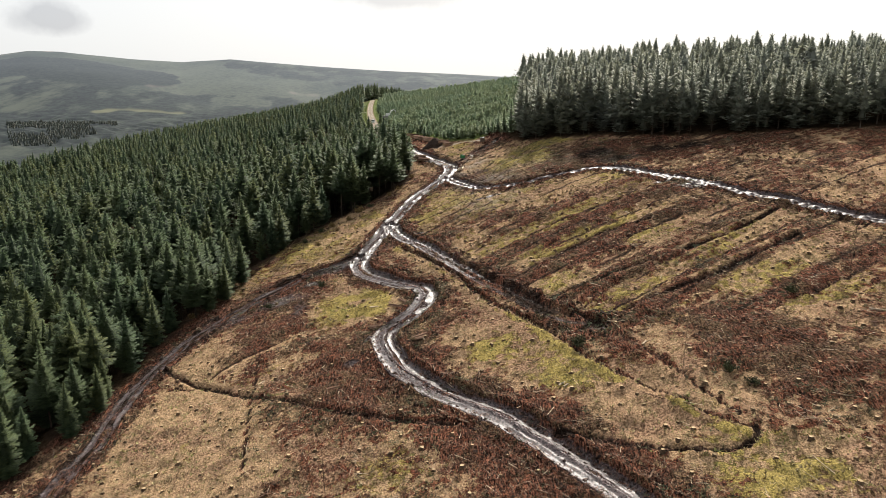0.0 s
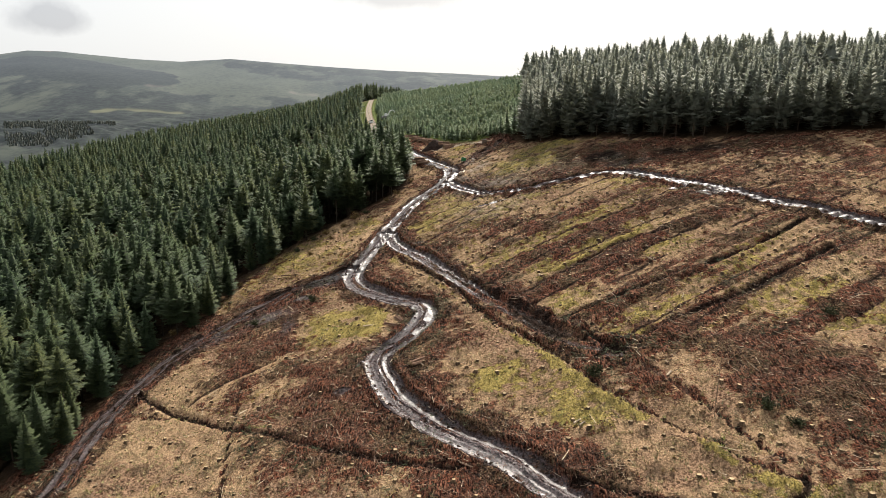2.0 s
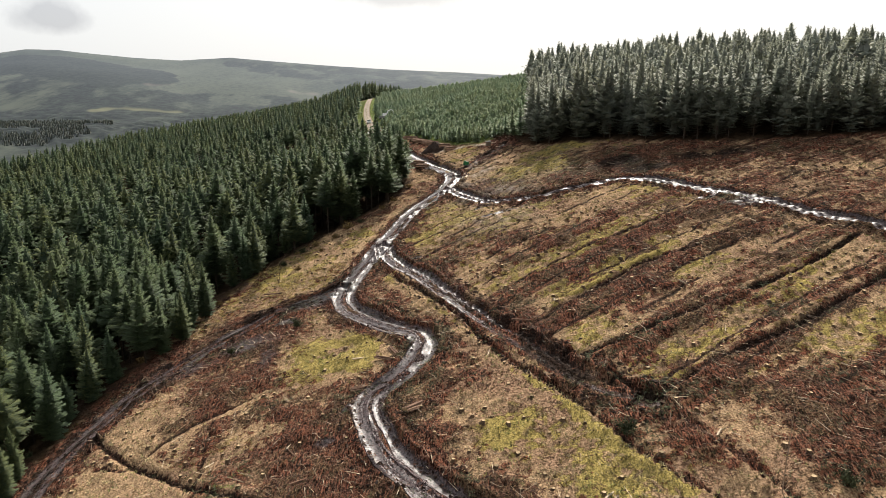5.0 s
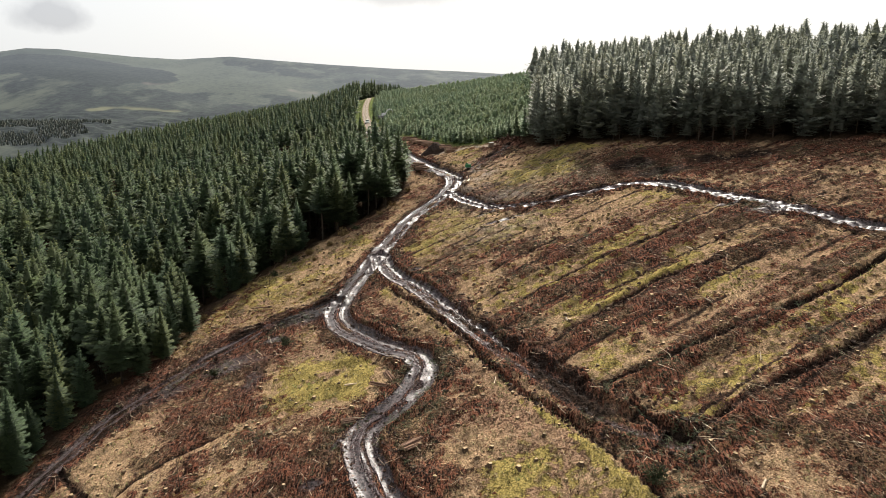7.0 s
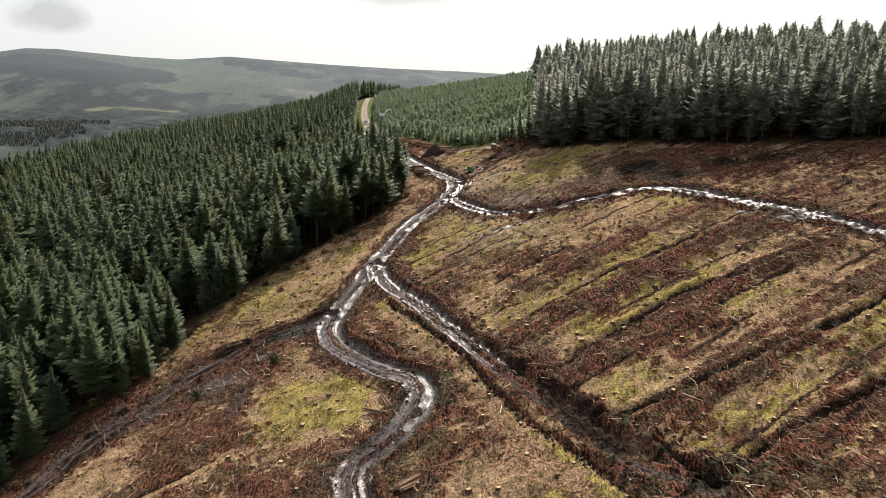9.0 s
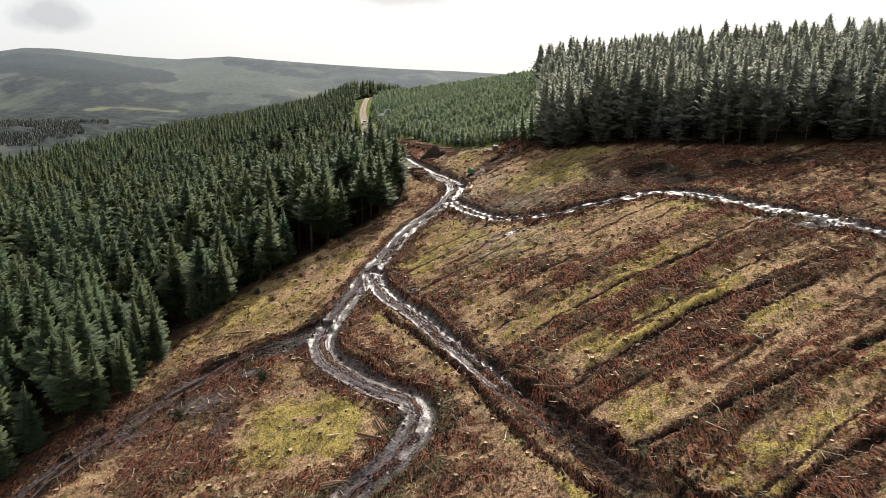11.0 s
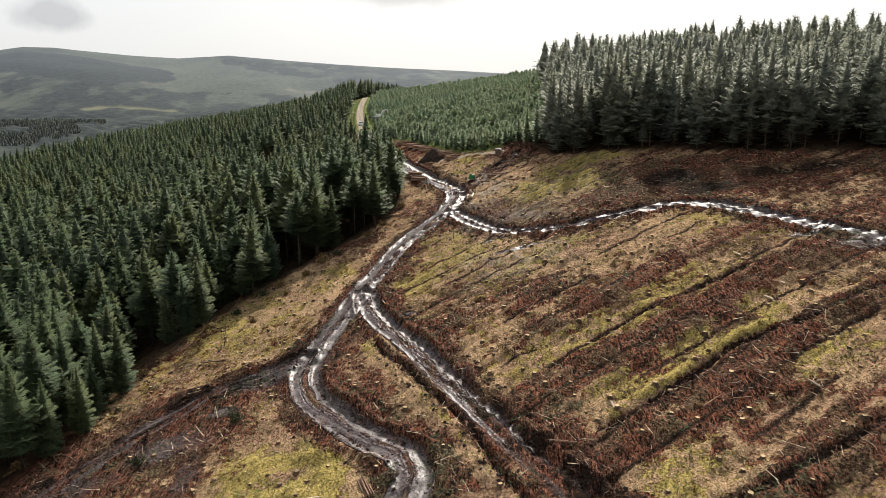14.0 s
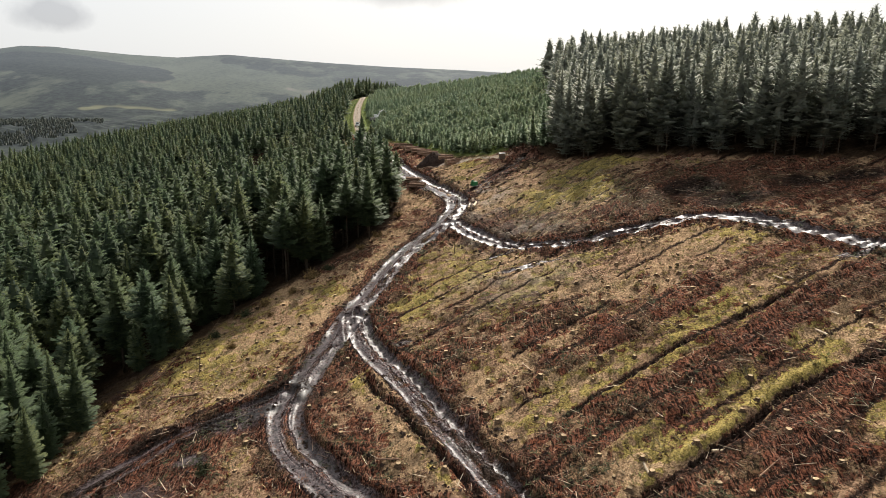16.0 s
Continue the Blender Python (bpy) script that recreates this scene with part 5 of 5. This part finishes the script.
def laid_poles():
    """Thin tops laid side by side down the bank below the tall stand."""
    R = np.random.RandomState(91)
    x, y = R.uniform(12, 34, 1900), R.uniform(174, 210, 1900)
    ok, t = felled(x, y)
    k = ok & (t > 1.0) & (R.rand(1900) < 0.75) & (y - 176 < 1.9 * (x - 8))
    x, y = x[k], y[k]
    n = len(x)
    z = land(x, y)[0]
    turn = radians(62) + R.normal(0, 0.16, n)
    grade = (hillside(x + np.cos(turn), y + np.sin(turn)) - hillside(x - np.cos(turn), y - np.sin(turn))) / 2
    bars(x, y, z + 0.12, turn, np.arctan(grade), R.uniform(1.5, 5.5, n), R.uniform(0.018, 0.034, n), "laid_poles", [STICK, PALE, STRAW, GREENLITTER], R.choice(4, n, p=(0.20, 0.02, 0.20, 0.58)),
         "thin stripped tops laid down the bank", "brash")


laid_poles()
stumps()
sticks()
boughs()
tufts()
clods()


# ---- logs, stacks, and things on the landing ----
def log_mesh(length, r0, r1, seed, cut=CUT, bark=LOGBARK):
    """A log along x with pale ends."""
    R = np.random.RandomState(seed)
    bend = R.uniform(-0.03, 0.03, 2) * length
    V, F = tube([(-length / 2, 0, 0), (0, bend[0], bend[1] * 0.4), (length / 2, 0, 0)], [r0, (r0 + r1) / 2, r1], 7, True)
    M = [0] * (len(F) - 10) + [1] * 10
    return mesh_np("log", V, F, [bark, cut], False, None, None, M)


LOGS = [log_mesh(3.0, 0.11, 0.08, i) for i in range(4)]
BIG = [log_mesh(3.7, 0.20, 0.15, 10 + i) for i in range(4)]


def stack(x, y, turn, meshes, rows, pitch, label, group="", seed=0):
    """Logs side by side, layer on layer; rows: logs in each layer."""
    R = np.random.RandomState(seed)
    zs = ground_z(x, y)[0]
    ob = empty_at("log_stack", x, y, zs, turn)
    for lay, n in enumerate(rows):
        for k in range(n):
            off = (k - (n - 1) / 2) * pitch
            gx, gy = x - off * math.sin(radians(turn)), y + off * math.cos(radians(turn))
            lift = hillside(gx, gy)[0] - hillside(x, y)[0]
            lg = part("log", meshes[R.randint(len(meshes))], ob)
            lg.matrix_basis = pose(R.uniform(-0.15, 0.15), off + R.uniform(-0.02, 0.02), lift + pitch * (0.42 + 0.86 * lay), R.uniform(0, 360), R.uniform(-1.5, 1.5), R.uniform(-3, 3))
    return tagged(ob, label, "logs", group)


def loose_log(x, y, turn, mesh, label, lift=0.12, tilt=0.0, name="log"):
    ob = new(name, mesh)
    ob.matrix_world = pose(x, y, ground_z(x, y)[0] + lift, 0, -tilt, turn)
    return tagged(ob, label, "log")


stack(-3.5, 100.5, 45, LOGS, (8, 6, 3), 0.20, "small stack of thin spruce logs beside the muddy track", "log stacks by the track", 1)
stack(-10.7, 107.6, 22, LOGS, (5, 3), 0.20, "low stack of thin spruce logs beside the muddy track", "log stacks by the track", 2)
stack(-8.1, 113.8, -24, LOGS, (3, 1), 0.22, "few thin logs lying on the grass", "log stacks by the track", 3)
stack(-7.2, 115.6, -68, LOGS, (4, 2), 0.22, "few thin logs lying beside the track bend", "log stacks by the track", 4)
for i in range(9):
    f = i / 8
    stack(-13.5 + 15.5 * f, 279 - 41 * f, 8 + 6 * math.sin(i), BIG, (9, 8, 6, 3) if i % 3 else (9, 7, 4), 0.34, "reddish brown stack of felled spruce logs at the landing", "log stacks at the landing", 20 + i)
stack(-7.6, 230, -28, BIG, (7, 5, 2), 0.40, "stack of thick logs at the foot of the plantation", "log stacks under the trees", 40)
stack(-6.2, 223, -22, BIG, (6, 4), 0.40, "stack of thick logs at the foot of the plantation", "log stacks under the trees", 41)
LONG = [log_mesh(L, r, r * 0.55, 60 + i) for i, (L, r) in enumerate(((4.2, 0.17), (6.0, 0.13), (3.2, 0.20), (4.2, 0.06)))]
TALLLOG = log_mesh(4.6, 0.22, 0.18, 79, CUT, PALE)
WHITE = [log_mesh(L, r, r * 0.8, 70 + i, CUT, PALE) for i, (L, r) in enumerate(((3.6, 0.20), (2.4, 0.14), (3.4, 0.045), (1.6, 0.12)))]
loose_log(4.6, 197.6, 84, TALLLOG, "pale peeled log lying near the junction")
loose_log(5.6, 196.9, 82, TALLLOG, "pale peeled log lying near the junction")
loose_log(57.6, 86.1, -22, WHITE[1], "short pale log on the brash")
loose_log(15.0, 80.0, 45, WHITE[3], "short pale split log on the moss")
loose_log(15.5, 79.6, 50, WHITE[3], "short pale split log on the moss")
loose_log(36.9, 59.9, -84, WHITE[2], "long thin pale pole lying on moss")
loose_log(-31.4, 150.3, 17, LONG[1], "dark felled trunk lying by the track")
loose_log(15.2, 201.5, 12, LONG[0], "dark log lying on the bare slope")
loose_log(9.5, 205.2, 4, LONG[0], "dark log lying on the bare slope")
loose_log(13.0, 209.5, 25, LONG[1], "grey log beside the brash track")
for i in range(34):
    R = random.Random(400 + i)
    u, v = R.uniform(0, 1), R.uniform(0, 1)
    px, py = 14 + 26 * u, 178 + 26 * v
    if offset_of(np.array([px]), np.array([py]), WOOD_EDGE)[0][0] > -3:
        continue
    loose_log(px, py, 58 + R.uniform(-16, 16), WHITE[2] if i % 2 else LONG[3], "thin stripped pole lying down the slope", 0.10, R.uniform(-2, 2), "pole")
for i in range(46):
    R = random.Random(500 + i)
    px, py = R.uniform(-30, 55), R.uniform(60, 150)
    ok, t = felled(np.array([px]), np.array([py]))
    if ok[0] and t[0] > 1.5:
        loose_log(px, py, R.uniform(0, 180), (WHITE[3], LONG[3], WHITE[2], LOGS[0])[i % 4], ("short pale offcut on the brash", "long thin stem lying on the brash", "long thin pale pole on the brash", "thin brown log lying on the brash")[i % 4], 0.12, 0, ("offcut", "stem", "pole", "log")[i % 4])


def dead_stem(x, y, h, lean_x, lean_y, seed, label):
    """A thin dead standing stem with a few bare side shoots."""
    R = np.random.RandomState(seed)
    V, F = tube([(0, 0, -0.3), (0.05, 0, h * 0.5), (0.12, 0.05, h)], [0.055, 0.04, 0.015], 5)
    ob = empty_at("dead_tree", x, y, ground_z(x, y)[0])
    ob.rotation_euler = (radians(lean_x), radians(lean_y), 0)
    part("stem", mesh_np("stem", V, F, STICK), ob)
    for k in range(5):
        a, z, L = R.rand() * 6.28, h * R.uniform(0.25, 0.9), R.uniform(0.3, 0.9)
        t, g = tube([(0.05, 0, z), (math.cos(a) * L, math.sin(a) * L, z + 0.5 * L)], [0.02, 0.008], 3)
        part("shoot", mesh_np("shoot", t, g, STICK), ob)
    return tagged(ob, label, "tree", "thin dead stems still standing")


dead_stem(28.9, 77.1, 9.5, 0, 1, 1, "thin bare dead stem still standing in brash")
dead_stem(60.5, 98.2, 9.0, 0, 1, 2, "thin bare dead stem still standing in brash")
dead_stem(-13.3, 69.0, 5.0, 3, -3, 3, "thin bare dead stem still standing in grass")
dead_stem(-30.0, 103.0, 4.5, 2, -2, 4, "thin bare dead stem beside a shallow drain")
dead_stem(-33.0, 156.0, 4.5, 0, 6, 5, "broken leaning dead stem at the plantation edge")
dead_stem(-39.5, 158.0, 7.0, 0, 42, 6, "dead stem leaning out of the plantation")
dead_stem(-36.0, 166.0, 6.0, 10, 35, 7, "dead stem leaning out of the plantation")
dead_stem(-9.0, 205.0, 7.0, 0, 4, 8, "thin bare dead stem at the plantation edge")
dead_stem(1.5, 175.0, 4.0, 0, 0, 9, "thin bare dead stem beside the top track")


def shrub(x, y, size, seed, material, label, group="shrubs along the plantation edge"):
    """A low bare bush: many forked shoots from one stool."""
    R = np.random.RandomState(seed)
    VV, FF, o = [], [], 0
    for k in range(46):
        a, e, L = R.rand() * 6.28, R.uniform(0.25, 1.3), size * R.uniform(0.5, 1.1)
        d = np.array((math.cos(a) * math.cos(e), math.sin(a) * math.cos(e), math.sin(e)))
        tip = d * L
        V, F = tube([(0, 0, -0.05), d * L * 0.5 + (0, 0, 0.06 * L), tip], [0.03 * size, 0.02 * size, 0.005], 3, False)
        for T, G in [(V, F)] + [tube([d * L * q, d * L * q + R.uniform(-0.3, 0.3, 3) * L], [0.014 * size, 0.004], 3, False) for q in (0.45, 0.7, 0.9)]:
            VV.append(T)
            FF.append(G + o)
            o += len(T)
        for q in range(5):
            c = d * L * R.uniform(0.4, 1.05) + R.uniform(-0.12, 0.12, 3) * size
            VV.append(c + R.uniform(-0.13, 0.13, (3, 3)) * size)
            FF.append(np.array([(0, 1, 2)]) + o)
            o += 3
    ob = new("shrub", mesh_np("shrub", np.concatenate(VV), np.concatenate(FF), material))
    ob.matrix_world = pose(x, y, ground_z(x, y)[0] - 0.05)
    return tagged(ob, label, "shrub", group)


RUST = mat_simple("dead_bracken", (0.09, 0.055, 0.025), (0.24, 0.17, 0.07), 2, 0.9, None, 0.2, island=0.4)
for i, (px, py, s) in enumerate(((-31.5, 173.5, 1.6), (-29, 176, 1.4), (-30.5, 162.5, 1.2), (-34.8, 168.5, 1.5), (-38.5, 164, 1.0), (-22.5, 182, 2.0), (-20, 183.5, 1.4), (-12.5, 195, 1.4),
                                 (-44, 152.5, 1.2), (-47.5, 147, 1.1), (-27, 171, 0.9), (-52, 135, 1.2), (-55, 126, 1.0), (-25, 178.5, 1.2), (-9.2, 203, 1.3), (-58.5, 112, 1.0), (-15, 189.5, 1.2))):
    shrub(px, py, s, 200 + i, RUST if i % 3 else GREENLITTER, "rusty brown bushy shrub beside the plantation" if i % 3 else "dull green low shrub beside the plantation")
for i, (px, py, s) in enumerate(((-24.5, 133, 1.4), (-34.5, 128.8, 1.2), (18.5, 88, 1.5), (34.5, 77, 1.4), (36, 74, 1.2), (49.6, 93.6, 1.3))):
    shrub(px, py, s, 240 + i, GREENLITTER, "heap of dark green cut spruce tops", "heaps of cut tops")


def mound(x, y, rx, ry, h, material, name, label, seed=0, cat="mound"):
    R = np.random.RandomState(seed)
    n, m = 22, 9
    V = [(0, 0, h)]
    for j in range(1, m + 1):
        f = j / m
        for k in range(n):
            a = 6.2832 * k / n
            w = 1 + 0.22 * math.sin(2 * a + seed) + R.uniform(-0.09, 0.09)
            px, py = rx * f * w * math.cos(a), ry * f * w * math.sin(a)
            V.append((px, py, h * (1 - f) ** 0.85 * R.uniform(0.86, 1.14) + hillside(x + px, y + py)[0] - hillside(x, y)[0] - 0.25 * (j == m)))
    F = []
    for k in range(n):
        F.append((0, 1 + k, 1 + (k + 1) % n))
    for j in range(m - 1):
        for k in range(n):
            a, b = 1 + j * n + k, 1 + j * n + (k + 1) % n
            F += [(a, a + n, b + n), (a, b + n, b)]
    ob = new(name, mesh_np(name, V, F, material, True))
    ob.matrix_world = pose(x, y, ground_z(x, y)[0] - 0.1)
    return tagged(ob, label, cat)


mound(-3.2, 243.5, 3.9, 3.0, 3.0, SOIL, "soil_heap", "dark heap of dug peat beside the log stacks", 3, "soil heap")
mound(-12.5, 258, 2.0, 2.0, 2.0, SOIL, "soil_heap", "small dark heap of dug peat", 5, "soil heap")


def box_mesh(name, sx, sy, sz, material, bevel=0.03, at=(0, 0, 0)):
    bm = bmesh.new()
    bmesh.ops.create_cube(bm, size=1.0)
    for v in bm.verts:
        v.co = Vector((v.co.x * sx + at[0], v.co.y * sy + at[1], v.co.z * sz + at[2]))
    if bevel:
        bmesh.ops.bevel(bm, geom=bm.edges[:], offset=bevel, segments=2, affect="EDGES")
    me = bpy.data.meshes.new(name)
    bm.to_mesh(me)
    bm.free()
    me.materials.append(material)
    return me


GREENPAINT = mat_simple("green_paint", (0.015, 0.14, 0.045), (0.022, 0.20, 0.065), 3, 0.45, None, 0.1)
GREYSTEEL = mat_simple("grey_steel", (0.16, 0.16, 0.16), (0.30, 0.30, 0.29), 4, 0.5, None, 0.1, 0.4)
WHITEPAINT = mat_simple("white_paint", (0.70, 0.71, 0.70), (0.80, 0.80, 0.79), 2, 0.35, None, 0.05)
RUBBER = mat_simple("black_rubber", (0.015, 0.015, 0.015), (0.04, 0.04, 0.04), 8, 0.8, None, 0.2)
GLASS = mat_simple("dark_glass", (0.02, 0.025, 0.03), (0.03, 0.035, 0.04), 1, 0.08, None, 0.0)
PLYWOOD = mat_simple("weathered_boards", (0.08, 0.06, 0.045), (0.20, 0.16, 0.12), 5, 0.85, (1, 1, 6), 0.4)


def fuel_tank(x, y, turn, size):
    """Green fuel bowser on skids with a filler cap and hose box."""
    ob = empty_at("fuel_tank", x, y, ground_z(x, y)[0], turn, size)
    part("tank", box_mesh("tank", 2.1, 1.4, 1.35, GREENPAINT, 0.14, (0, 0, 0.95)), ob, "bright green painted tank")
    for q in (-0.5, 0.5):
        part("skid", box_mesh("skid", 2.3, 0.16, 0.26, GREYSTEEL, 0.02, (0, q, 0.14)), ob)
    part("hose_box", box_mesh("hose_box", 0.6, 0.7, 0.45, GREENPAINT, 0.04, (-0.55, 0, 1.86)), ob)
    V, F = tube([(0.5, 0, 1.6), (0.5, 0, 1.85)], [0.16, 0.16], 12)
    part("filler_cap", mesh_np("filler_cap", V, F, WHITEPAINT), ob, "white filler cap")
    V, F = tube([(0.75, 0.55, 1.6), (0.75, 0.55, 2.2), (0.2, 0.55, 2.35)], [0.03, 0.03, 0.03], 6)
    part("vent_pipe", mesh_np("vent_pipe", V, F, GREYSTEEL), ob)
    return tagged(ob, "bright green fuel tank on skids beside the track junction", "tank")


def tool_crate(x, y, turn):
    ob = empty_at("tool_crate", x, y, ground_z(x, y)[0], turn)
    part("body", box_mesh("body", 1.3, 1.1, 1.25, PLYWOOD, 0.03, (0, 0, 0.72)), ob)
    part("lid", box_mesh("lid", 1.45, 1.25, 0.10, GREYSTEEL, 0.02, (0, 0, 1.40)), ob, "pale metal lid")
    for q in (-0.45, 0.45):
        part("runner", box_mesh("runner", 0.12, 1.1, 0.12, PLYWOOD, 0.01, (q, 0, 0.05)), ob)
    return tagged(ob, "weathered wooden tool crate beside the brash track", "crate")


def pickup(x, y, turn):
    """White pick-up parked on the forest road."""
    z = hillside(x, y)[0]
    ob = empty_at("pickup_truck", x, y, z + 0.05, turn)
    part("body", box_mesh("body", 1.85, 5.1, 0.72, WHITEPAINT, 0.12, (0, 0, 0.82)), ob)
    cab = part("cab", box_mesh("cab", 1.62, 2.3, 0.70, WHITEPAINT, 0.18, (0, 0.25, 1.48)), ob)
    for sx, sy, sz, at in ((1.45, 0.03, 0.46, (0, 1.41, 1.50)), (1.45, 0.03, 0.42, (0, -0.91, 1.52)), (0.03, 1.9, 0.40, (0.815, 0.25, 1.52)), (0.03, 1.9, 0.40, (-0.815, 0.25, 1.52))):
        part("window", box_mesh("window", sx, sy, sz, GLASS, 0.0, at), cab)
    for sx in (-0.85, 0.85):
        for sy in (-1.55, 1.6):
            V, F = tube([(sx - 0.12, sy, 0.38), (sx + 0.12, sy, 0.38)], [0.38, 0.38], 16)
            w = part("wheel", mesh_np("wheel", V, F, RUBBER), ob)
            V, F = tube([(sx - 0.13, sy, 0.38), (sx + 0.13, sy, 0.38)], [0.21, 0.21], 12)
            part("rim", mesh_np("rim", V, F, GREYSTEEL), w)
    return tagged(ob, "white pick-up truck parked on the forest road", "truck")


def excavator(x, y, turn):
    """Pale tracked digger with its arm raised."""
    z = hillside(x, y)[0]
    ob = empty_at("excavator", x, y, z, turn)
    for q in (-1.0, 1.0):
        part("crawler_track", box_mesh("crawler_track", 0.55, 3.4, 0.8, RUBBER, 0.25, (q, 0, 0.42)), ob)
    part("body", box_mesh("body", 2.4, 2.9, 1.1, GREYSTEEL, 0.10, (0, -0.3, 1.5)), ob)
    cab = part("cab", box_mesh("cab", 1.0, 1.5, 1.6, WHITEPAINT, 0.08, (-0.7, 0.6, 2.4)), ob)
    part("window", box_mesh("window", 0.85, 0.03, 1.1, GLASS, 0.0, (-0.7, 1.36, 2.55)), cab)
    V, F = tube([(0.3, 1.0, 1.9), (0.3, 2.2, 4.3), (0.3, 3.6, 5.0)], [0.26, 0.24, 0.18], 6)
    part("boom", mesh_np("boom", V, F, WHITEPAINT), ob, "white painted boom")
    V, F = tube([(0.3, 3.6, 5.0), (0.3, 4.6, 4.4), (0.3, 4.9, 2.8)], [0.17, 0.16, 0.12], 6)
    part("dipper", mesh_np("dipper", V, F, WHITEPAINT), ob, "white painted dipper arm")
    part("bucket", box_mesh("bucket", 0.9, 0.7, 0.7, GREYSTEEL, 0.15, (0.3, 4.8, 2.4)), ob)
    return tagged(ob, "white tracked excavator standing behind the plantation", "excavator")


for i, (px, py, w) in enumerate(((17.2, 227.8, 2.6), (14.2, 222.0, 1.7), (19.8, 224.5, 2.0))):
    mound(px, py, w, w * 0.8, w * 0.62, LITTER, "brash_heap", "dark heap of tangled branches at the stand corner", 60 + i, "brash heap")
    shrub(px, py, w, 260 + i, LITTER, "tangle of dead branches on a brash heap", "brash heaps at the stand corner")
fuel_tank(6.0, 210.6, 25, 0.62)
tool_crate(12.9, 226.2, 10)
pickup(-35.4, 351, 8)
excavator(-28.6, 352, -70)
